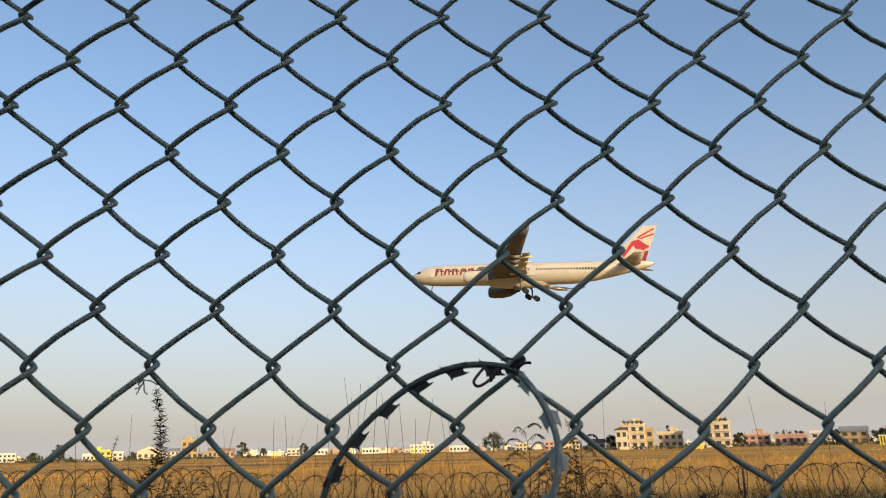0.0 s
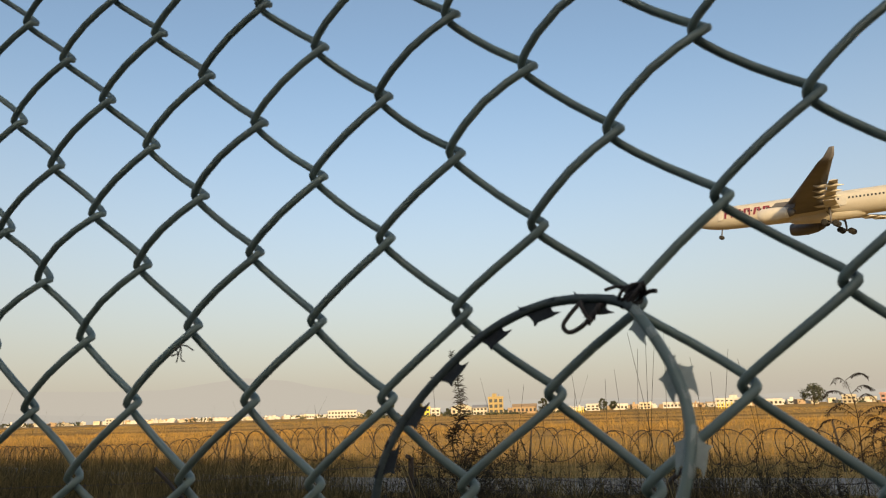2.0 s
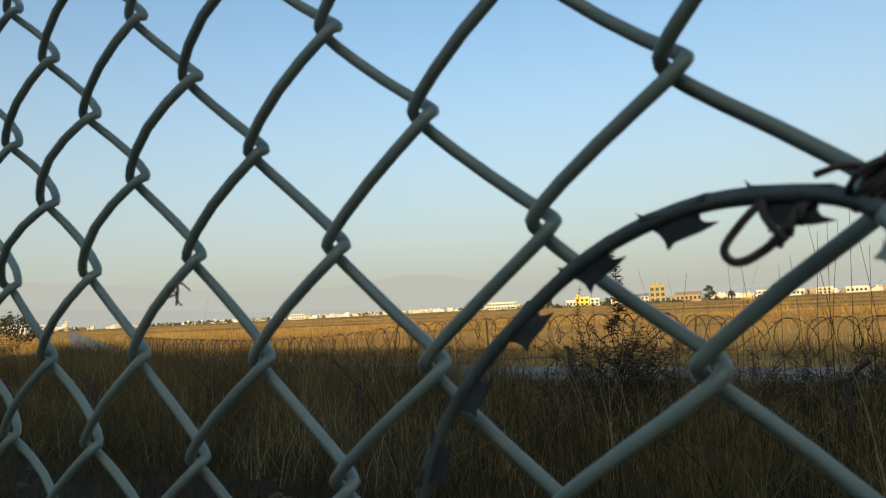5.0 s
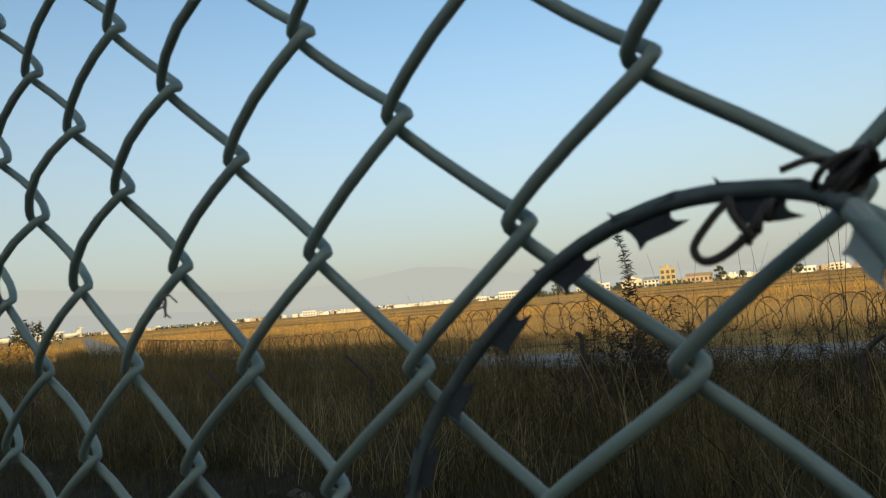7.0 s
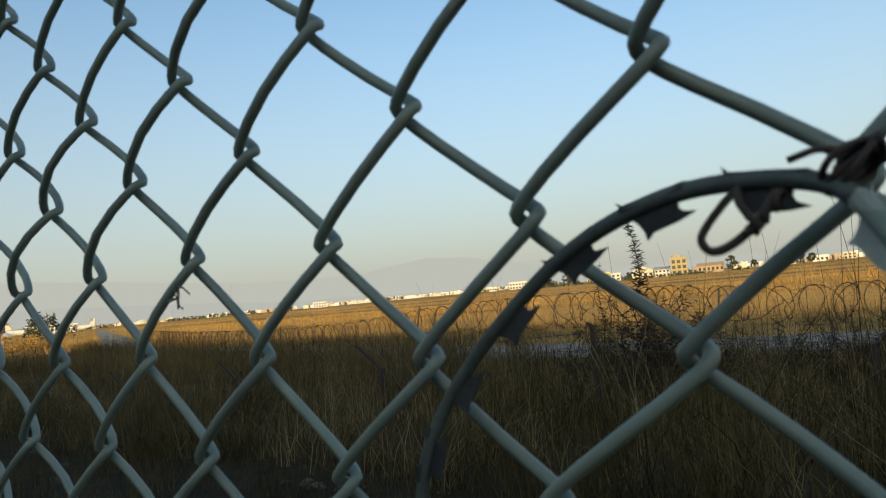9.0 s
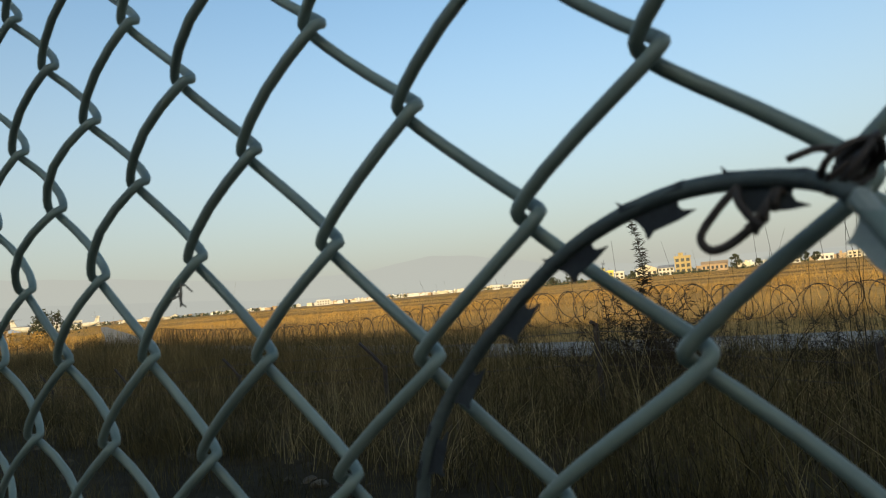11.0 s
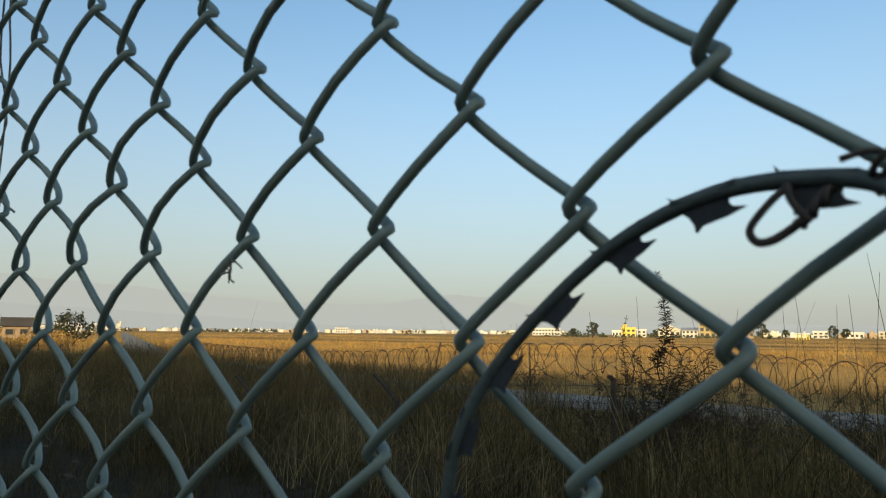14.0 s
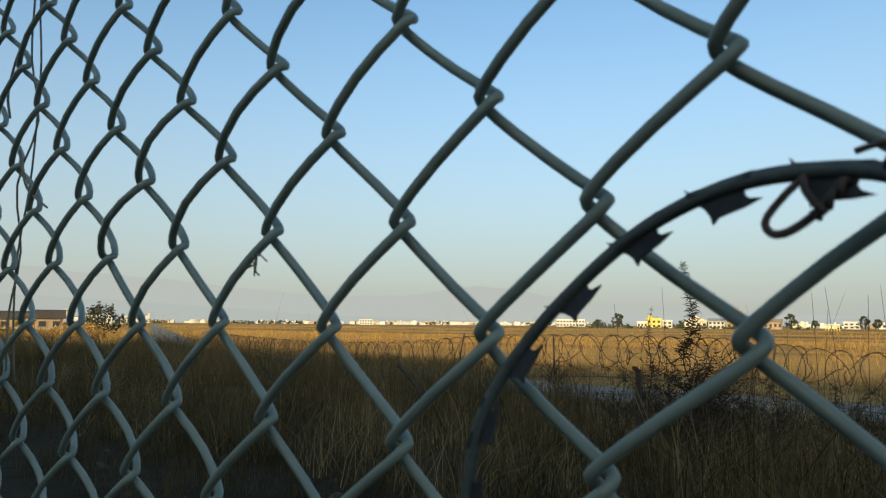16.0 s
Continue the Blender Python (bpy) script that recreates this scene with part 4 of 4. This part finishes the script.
for mat, count, label in ((WHITEWASH, 280, "hazy white town houses crowded along the horizon"), (CREAM, 160, "hazy cream town houses along the horizon"), (BRICK, 110, "brick-coloured town houses along the horizon")):
    g = Geo()
    for _ in range(count):
        left = rng.choice([rng.uniform(29, 47), rng.uniform(44, 66), rng.uniform(-36, 14)], p=[0.55, 0.2, 0.25])
        far = rng.uniform(1250, 2400) if left > 26 else rng.uniform(620, 1000)
        k = far / 1000
        w, h = rng.uniform(5, 11) * (0.6 + 0.4 * k), rng.uniform(2.2, 5.0) * (0.5 + 0.62 * k)
        p = polar(left, far)
        g.box((p.x, p.y, h / 2 - 0.5), (w, w, h + 1), radians(left) + rng.uniform(-0.5, 0.5))
        if rng.random() < 0.4:
            g.box((p.x, p.y, h + 1), (w * 0.35, w * 0.35, 2.5), radians(left))
    tagged(part("town", g, mat), label, "town", kind="stuff")


# ---- trees ----
def tree(left, far, height, width, seed, label, mat=GREEN, clumps=26, leaf=0.6, per=46, trunk_share=0.2, name="tree"):
    r = np.random.default_rng(seed)
    at = polar(left, far)
    root = empty(name, Matrix.Translation((at.x, at.y, field_height(at.x, at.y) - 0.1)), label, "tree")
    g = Geo().tube(spline([(0, 0, 0), (0.02 * height, 0, height * 0.3), (-0.01 * height, 0, height * 0.7)], 4), np.linspace(height * 0.035, height * 0.012, 9), 7)
    centres = []
    for k in range(clumps):
        a, f = r.uniform(0, 6.28), r.uniform(0, 1) ** 0.8
        ring = width / 2 * math.sqrt(max(0.05, 1 - (f * 1.05 - 0.35) ** 2 * 1.9)) * r.uniform(0.35, 0.9)
        centres.append(np.array((math.cos(a) * ring, math.sin(a) * ring, height * (trunk_share + (0.9 - trunk_share) * f))))
    for c in centres[::3]:
        s = np.array((0, 0, height * r.uniform(0.15, 0.4)))
        g.tube(spline([s, (s + c) / 2 + np.array((0, 0, -0.04 * height)), c], 3), [height * 0.014] * 3 + [height * 0.008] * 4, 5)
    part("trunk", g, BARK, root, smooth=True)
    crown = Geo()
    for c in centres:
        size = width * r.uniform(0.09, 0.17)
        for _ in range(per):
            d = r.normal(0, 1, 3)
            p = c + d / np.linalg.norm(d) * size * r.uniform(0.3, 1.0)
            u, v = r.normal(0, 1, 3), r.normal(0, 1, 3)
            u, v = u / np.linalg.norm(u) * leaf * r.uniform(0.4, 0.8), v / np.linalg.norm(v) * leaf * r.uniform(0.25, 0.5)
            crown.add([p - u, p - v, p + u, p + v], [(0, 1, 2, 3)])
    tagged(part("crown", crown, mat, root), kind="stuff")
    return root


tree(26.8, 400, 9.2, 7.5, 1, "round dark green tree beyond the field")
tree(28.3, 430, 5.0, 7.0, 2, "low spreading dark tree beyond the field", trunk_share=0.1)
tree(14.25, 410, 9.3, 7.0, 3, "full green tree beside a brick building")
tree(9.6, 520, 9.0, 7.0, 4, "dark round tree beside white houses")
tree(8.8, 520, 6.5, 9.0, 5, "dark spreading tree beside white houses")
tree(-5.35, 350, 9.4, 11.5, 6, "large round dark tree standing in the field", clumps=40)
tree(-19.0, 335, 10.5, 5.0, 7, "thin bare-looking tree behind a house", BARK, clumps=14, per=16)
tree(-24.0, 330, 6.0, 6.0, 8, "dark tree between houses")
tree(-14.6, 310, 6.0, 7.0, 9, "dark rounded tree beside a cream house", trunk_share=0.05)
tree(12.7, 480, 5.5, 5.0, 13, "small dry brown tree")
tree(19.9, 500, 5.5, 6.0, 14, "dark tree behind a white house")
tree(22.0, 500, 5.0, 6.0, 15, "dark tree between houses")
tree(-33.0, 300, 5.5, 8.0, 16, "dark tree beside a brick house", trunk_share=0.05)
tree(-30.2, 320, 6.0, 6.5, 18, "dark tree beside a small house", trunk_share=0.1)
tree(67.1, 70, 3.3, 4.4, 10, "small dark leafy tree beside the road", clumps=30, leaf=0.26, per=30, trunk_share=0.22, name="small_tree")
tree(67.9, 62, 1.5, 3.6, 19, "low golden-brown bush under a small tree", DRY, 16, 0.2, 26, 0.1, "bush")
tree(69.3, 60, 1.7, 4.0, 11, "low golden-brown bush beside the road", DRY, 14, 0.2, 26, 0.1, "bush")
tree(72.5, 55, 1.8, 5.0, 12, "low golden-brown bush beside the road", DRY, 14, 0.2, 26, 0.1, "bush")
g = Geo()
rng = np.random.default_rng(5)
for _ in range(5200):
    left = rng.uniform(-40, 76)
    far = rng.uniform(480, 1100) if left < 30 else rng.uniform(900, 1700)
    p = polar(left, far)
    if noise.noise((left * 0.45, 3.3, 0)) < 0.02:
        continue
    k = far / 800
    c = np.array((p.x, p.y, rng.uniform(0.2, 3.2) * k))
    u, v = rng.normal(0, 1, 3) * k, rng.normal(0, 0.6, 3) * k
    g.add([c - u, c - v, c + u, c + v], [(0, 1, 2, 3)])
for _ in range(1500):
    left = rng.choice([rng.uniform(-37, -12), rng.uniform(13, 31)])
    if noise.noise((left * 0.9, 7.7, 0)) < -0.12:
        continue
    p = polar(left, rng.uniform(270, 292) if left < 0 else rng.uniform(395, 415))
    c = np.array((p.x, p.y, rng.uniform(0.0, 1.0)))
    u, v = rng.normal(0, 0.5, 3), rng.normal(0, 0.32, 3)
    g.add([c - u, c - v, c + u, c + v], [(0, 1, 2, 3)])
tagged(part("far_hedge", g, GREEN), "dull green hedges and scrub along the horizon", "hedge", kind="stuff")

# ---- hills, with the haze painted in as glow ----
# the hills glow evenly in the haze's colour and take no sunlight
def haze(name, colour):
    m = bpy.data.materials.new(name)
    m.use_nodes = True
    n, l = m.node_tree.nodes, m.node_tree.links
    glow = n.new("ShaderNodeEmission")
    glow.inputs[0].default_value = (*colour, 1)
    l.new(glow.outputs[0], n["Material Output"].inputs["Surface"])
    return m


def hills(far, line, seed, mat, label, rough=0.25):
    lefts = np.arange(-180, 180.1, 0.75)
    up = np.interp(lefts, [a for a, _ in line], [b for _, b in line])
    g = Geo()
    v = []
    for a, u in zip(lefts, up):
        u = max(0.2, u + rough * (noise.noise((a * 0.12, seed, 0)) + 0.4 * noise.noise((a * 0.5, seed, 1))))
        v += [polar(a, far, -20), polar(a, far, 1.6 + far * math.tan(radians(u))), polar(a, far + 250, -20)]
    m = len(lefts)
    g.add(v, [q for i in range(m - 1) for q in ((3 * i, 3 * i + 1, 3 * i + 4, 3 * i + 3), (3 * i + 1, 3 * i + 2, 3 * i + 5, 3 * i + 4))])
    tagged(part("backdrop", g, mat), label, "hills", kind="structure")


hills(4300, [(-180, 2.0), (-60, 2.6), (-36, 3.4), (-28, 2.1), (-18, 0.9), (0, 0.6), (20, 0.9), (28, 1.6), (34, 2.7), (38, 3.1), (44, 2.4), (52, 2.3), (60, 3.0), (69, 3.7), (76, 4.4), (90, 4.6), (180, 2.0)], 2.0, haze("haze_glow_far", (0.250, 0.247, 0.249)), "pale hazy mountain ridge on the horizon")
hills(3600, [(-180, 0.6), (-40, 0.9), (-30, 0.6), (-10, 0.35), (4, 0.5), (9, 0.75), (14, 0.4), (30, 0.3), (48, 0.5), (60, 1.3), (72, 1.9), (84, 2.2), (180, 0.6)], 6.0, haze("haze_glow_near", (0.236, 0.234, 0.239)), "low dim hills in the haze", 0.15)


# ---- the airliner coming in to land ----
FUSE = material("aircraft_white", (0.48, 0.455, 0.40), 0.35, (0.42, 0.40, 0.35), 0.4)
WING = material("aircraft_grey", (0.10, 0.10, 0.11), 0.5, (0.075, 0.075, 0.08), 0.5)
MAROON = material("aircraft_maroon", (0.20, 0.022, 0.045), 0.45, (0.17, 0.02, 0.04), 1)
RED = material("aircraft_red", (0.42, 0.03, 0.05), 0.45, (0.36, 0.03, 0.045), 1)
TYRE = material("tyre", (0.02, 0.02, 0.021), 0.85, (0.03, 0.03, 0.03), 3)
ENGINE = material("engine_grey", (0.50, 0.48, 0.44), 0.4, (0.42, 0.41, 0.38), 0.6)


def wing_mesh(sections):
    """A wing through sections of (leading x, y, z, chord, thickness)."""
    prof = [(0, 0), (0.08, 0.55), (0.3, 1.0), (0.65, 0.62), (1.0, 0.06), (0.65, -0.3), (0.3, -0.5), (0.08, -0.35)]
    g, m = Geo(), len(prof)
    v = [(x - c * a, y, z + t * b) for x, y, z, c, t in sections for a, b in prof]
    f = [(k * m + i, k * m + (i + 1) % m, (k + 1) * m + (i + 1) % m, (k + 1) * m + i) for k in range(len(sections) - 1) for i in range(m)]
    return g.add(v, f + [tuple(range(m))[::-1], tuple((len(sections) - 1) * m + i for i in range(m))])


def airliner(m):
    root = empty("airliner", m, "white twin-engine airliner on approach with wheels and flaps down", "aircraft")
    xs_ = [31.8, 31.5, 30.6, 29.0, 27.0, 24.5, 21, -8, -13, -18, -22, -26, -29.5, -31.6, -32]
    rs_ = [0.05, 0.55, 1.15, 1.85, 2.38, 2.72, 2.82, 2.82, 2.74, 2.42, 1.98, 1.45, 0.95, 0.45, 0.1]
    zs_ = [-0.75, -0.72, -0.6, -0.35, -0.15, -0.03, 0, 0, 0.08, 0.38, 0.78, 1.22, 1.62, 1.9, 1.95]
    n, g = 28, Geo()
    ang = np.arange(n) * 2 * math.pi / n
    v = [(x, r * math.cos(a), z + r * math.sin(a)) for x, r, z in zip(xs_, rs_, zs_) for a in ang]
    g.add(v, [(k * n + i, k * n + (i + 1) % n, (k + 1) * n + (i + 1) % n, (k + 1) * n + i) for k in range(len(xs_) - 1) for i in range(n)] + [tuple(range(n)), tuple((len(xs_) - 1) * n + i for i in range(n))[::-1]])
    body = part("fuselage", g, FUSE, root, smooth=True)
    part("belly_fairing", Geo().tube([(10.5, 0, -1.5), (8, 0, -1.7), (2, 0, -1.85), (-5, 0, -1.7), (-8.5, 0, -1.4)], [0.8, 1.75, 2.0, 1.8, 0.8], 16), FUSE, root, smooth=True)
    pane = box_mesh("cabin_window", (0.34, 0.1, 0.42), PANE)
    for s in (1, -1):
        for k in range(58):
            x = 22.6 - k * 0.72
            if 8.2 < x < 9.8 or -3.6 < x < -2.2:
                continue
            part("cabin_window", pane, PANE, body, m=pose(x, s * 2.77, 0.55))
        for x in (24.3, 9.1, -2.9, -16.8):
            part("cabin_door", box_mesh("cabin_door", (1.15, 0.08, 2.0), ENGINE), ENGINE, body, m=pose(x, s * (2.78 if x > -16 else 2.45), 0.05 if x > -16 else 0.45))
        part("cockpit_window", Geo().plate([(-0.9, -0.3), (0.75, -0.34), (0.2, 0.34), (-0.9, 0.36)], (28.9, s * 1.62, 0.55), (0.9, 0.42 * -s, 0), (0, -0.3 * s, 0.95), 0.12), PANE, body)
        # bars in place of the airline's lettering
        for k, (w, h, slant) in enumerate([(2.0, 2.0, 0.2), (1.7, 1.7, 0.45), (1.6, 1.7, 0.1), (1.7, 1.7, 0.45), (1.6, 1.7, 0.1)]):
            x = 22.4 - k * 2.25
            part("title_bar", Geo().plate([(-w / 2, -h / 2), (-w / 2 + 0.5, -h / 2), (-w / 2 + 0.5 + slant, h / 2), (-w / 2 + slant, h / 2)], (x, s * 2.83, 0.35), (-1, 0, 0), (0, 0, 1), 0.05)
                 .plate([(-w / 2 + 0.5 + slant, h / 2 - 0.32), (w / 2, h / 2 - 0.32), (w / 2, h / 2), (-w / 2 + 0.5 + slant, h / 2)], (x, s * 2.83, 0.35), (-1, 0, 0), (0, 0, 1), 0.05)
                 .plate([(w / 2 - 0.35, -h / 2), (w / 2, -h / 2), (w / 2, h / 2 - 0.3), (w / 2 - 0.35, h / 2 - 0.3)], (x, s * 2.83, 0.35), (-1, 0, 0), (0, 0, 1), 0.05), MAROON, body, "plain dark red bars")
        wing = part("wing", wing_mesh([(10.5, s * 1.5, -1.3, 11.5, 0.8), (6.2, s * 9.6, -0.55, 7.4, 0.55), (-1.8, s * 22, 0.85, 4.3, 0.3), (-6.3, s * 28.7, 1.9, 2.6, 0.18), (-7.6, s * 29.6, 2.5, 1.9, 0.12), (-8.8, s * 30.0, 4.1, 0.9, 0.06)]), WING, root, smooth=True)
        part("flap", wing_mesh([(0.6, s * 3, -1.5, 2.9, 0.25), (-0.9, s * 9.6, -1.0, 2.4, 0.2)]), FUSE, wing, m=Matrix())
        part("flap", wing_mesh([(-1.2, s * 10, -0.95, 2.3, 0.2), (-5.6, s * 20.5, 0.25, 1.7, 0.15)]), FUSE, wing)
        for y in (5.6, 12.0, 15.4, 18.8):
            x = 0.2 - (y - 5) * 0.36
            part("flap_fairing", Geo().tube([(x + 2.6, s * y, -1.25 + y * 0.075), (x + 1.4, s * y, -1.6 + y * 0.075), (x - 1.2, s * y, -1.75 + y * 0.075), (x - 3.0, s * y, -1.9 + y * 0.075)], [0.1, 0.36, 0.34, 0.06], 8), FUSE, wing, smooth=True)
        engine = part("engine", Geo().tube([(12.3, s * 9.4, -2.75), (12.1, s * 9.4, -2.75), (11.0, s * 9.4, -2.75), (8.5, s * 9.4, -2.72), (6.6, s * 9.4, -2.65), (6.0, s * 9.4, -2.6)], [1.32, 1.46, 1.62, 1.6, 1.3, 1.1], 22), ENGINE if s > 0 else WING, root, smooth=True)
        part("inlet", Geo().tube([(12.33, s * 9.4, -2.75), (12.36, s * 9.4, -2.75)], [1.2, 1.15], 22), TYRE, engine)
        part("exhaust", Geo().tube([(6.1, s * 9.4, -2.6), (5.2, s * 9.4, -2.55), (4.6, s * 9.4, -2.5)], [1.0, 0.8, 0.3], 16), WING, engine, smooth=True)
        part("pylon", Geo().plate([(-3.2, -0.4), (2.4, -0.1), (0.6, 1.3), (-3.4, 1.2)], (8.0, s * 9.4, -1.4), (1, 0, 0), (0, 0, 1), 0.35), WING, engine)
        part("tailplane", wing_mesh([(-23.2, s * 1.0, 1.5, 5.6, 0.35), (-28.6, s * 9.7, 2.4, 2.3, 0.15)]), ENGINE, root, smooth=True)
        gear = part("main_gear", Geo().tube([(-0.6, s * 4.6, -1.6), (-0.9, s * 5.0, -3.4), (-1.0, s * 5.2, -5.1)], [0.26, 0.22, 0.2], 8).tube([(0.1, s * 5.2, -4.9), (-2.1, s * 5.2, -5.35)], 0.16, 8).tube([(-0.9, s * 5.0, -3.2), (0.6, s * 2.6, -1.9)], 0.12, 6), WING, root, smooth=True)
        for dx, dz in ((0.1, -4.9), (-2.1, -5.35)):
            for dy in (-0.75, 0.75):
                wheel = part("wheel", Geo().tube([(dx, s * 5.2 + dy - 0.26, dz), (dx, s * 5.2 + dy - 0.2, dz), (dx, s * 5.2 + dy + 0.2, dz), (dx, s * 5.2 + dy + 0.26, dz)], [0.5, 0.68, 0.68, 0.5], 16), TYRE, gear, smooth=True)
    fin = part("fin", Geo().plate([(-20.2, 1.9), (-29.9, 1.9), (-32.6, 11.3), (-29.4, 11.3)], (0, 0, 0), (1, 0, 0), (0, 0, 1), 0.5), FUSE, root)
    for s in (1, -1):
        y = s * 0.27
        part("emblem", Geo().plate([(-24.4, 3.9), (-25.0, 3.6), (-27.2, 6.5), (-26.6, 7.2)], (0, y, 0), (1, 0, 0), (0, 0, 1), 0.03).plate([(-26.6, 7.4), (-27.6, 5.6), (-29.6, 5.2), (-31.0, 6.0), (-29.4, 7.0), (-28.4, 7.9)], (0, y, 0), (1, 0, 0), (0, 0, 1), 0.03), RED, fin, "plain red shapes")
        part("emblem", Geo().plate([(-25.6, 2.2), (-29.9, 2.2), (-30.7, 5.0), (-28.0, 4.9)], (0, y, 0), (1, 0, 0), (0, 0, 1), 0.03), MAROON, fin, "plain dark red shape")
        for k in range(2):
            part("stripe", Geo().plate([(-27.8 - k * 0.5, 8.4 - k * 0.3), (-28.3 - k * 0.5, 8.2 - k * 0.3), (-31.9, 10.2 - k * 1.3), (-31.8, 10.6 - k * 1.3)], (0, y, 0), (1, 0, 0), (0, 0, 1), 0.03), RED, fin)
    nose = part("nose_gear", Geo().tube([(25.2, 0, -2.4), (25.4, 0, -4.6)], 0.16, 8).tube([(25.4, -0.35, -4.7), (25.4, 0.35, -4.7)], 0.1, 6), WING, root, smooth=True)
    for dy in (-0.38, 0.38):
        part("wheel", Geo().tube([(25.4, dy - 0.17, -4.7), (25.4, dy - 0.12, -4.7), (25.4, dy + 0.12, -4.7), (25.4, dy + 0.17, -4.7)], [0.36, 0.5, 0.5, 0.36], 14), TYRE, nose, smooth=True)
    return root


airliner(pose(25.6, 169.0, 44.0) @ pose(0, 0, 0, 0, 0, 156) @ pose(0, 0, 0, 0, -5.5, 0))


def parked(left, far, turn, label):
    """A small parked propliner seen across the field."""
    root = empty("parked_aircraft", Matrix.Translation(polar(left, far)) @ pose(0, 0, 0, 0, 0, turn), label, "aircraft", "parked aircraft")
    part("fuselage", Geo().tube([(11, 0, 1.9), (10, 0, 2.2), (7, 0, 2.5), (-4, 0, 2.5), (-9, 0, 3.0), (-12, 0, 3.6)], [0.2, 0.9, 1.35, 1.35, 0.8, 0.2], 14), FUSE, root, smooth=True)
    for s in (1, -1):
        part("wing", wing_mesh([(2.4, s * 0.9, 3.4, 2.8, 0.3), (1.2, s * 12.5, 3.7, 1.5, 0.12)]), FUSE, root, smooth=True)
        part("main_gear", Geo().tube([(0, s * 2.0, 2.0), (0, s * 2.1, 0.5)], 0.1, 6).tube([(0, s * 1.9, 0.45), (0, s * 2.3, 0.45)], 0.45, 12), TYRE, root)
        part("tailplane", wing_mesh([(-9.2, s * 0.2, 6.6, 2.2, 0.15), (-10.2, s * 3.6, 6.7, 1.4, 0.08)]), FUSE, root)
    part("fin", Geo().plate([(-7.6, 2.8), (-11.8, 3.2), (-12.6, 7.0), (-10.4, 7.0)], (0, 0, 0), (1, 0, 0), (0, 0, 1), 0.25), FUSE, root)
    part("nose_gear", Geo().tube([(8.5, 0, 1.6), (8.5, 0, 0.3)], 0.09, 6).tube([(8.5, -0.15, 0.35), (8.5, 0.15, 0.35)], 0.35, 10), TYRE, root)


parked(68.2, 330, 20, "small white propeller aircraft parked far off on the airfield")
parked(65.0, 470, 200, "small white propeller aircraft parked beside airfield buildings")
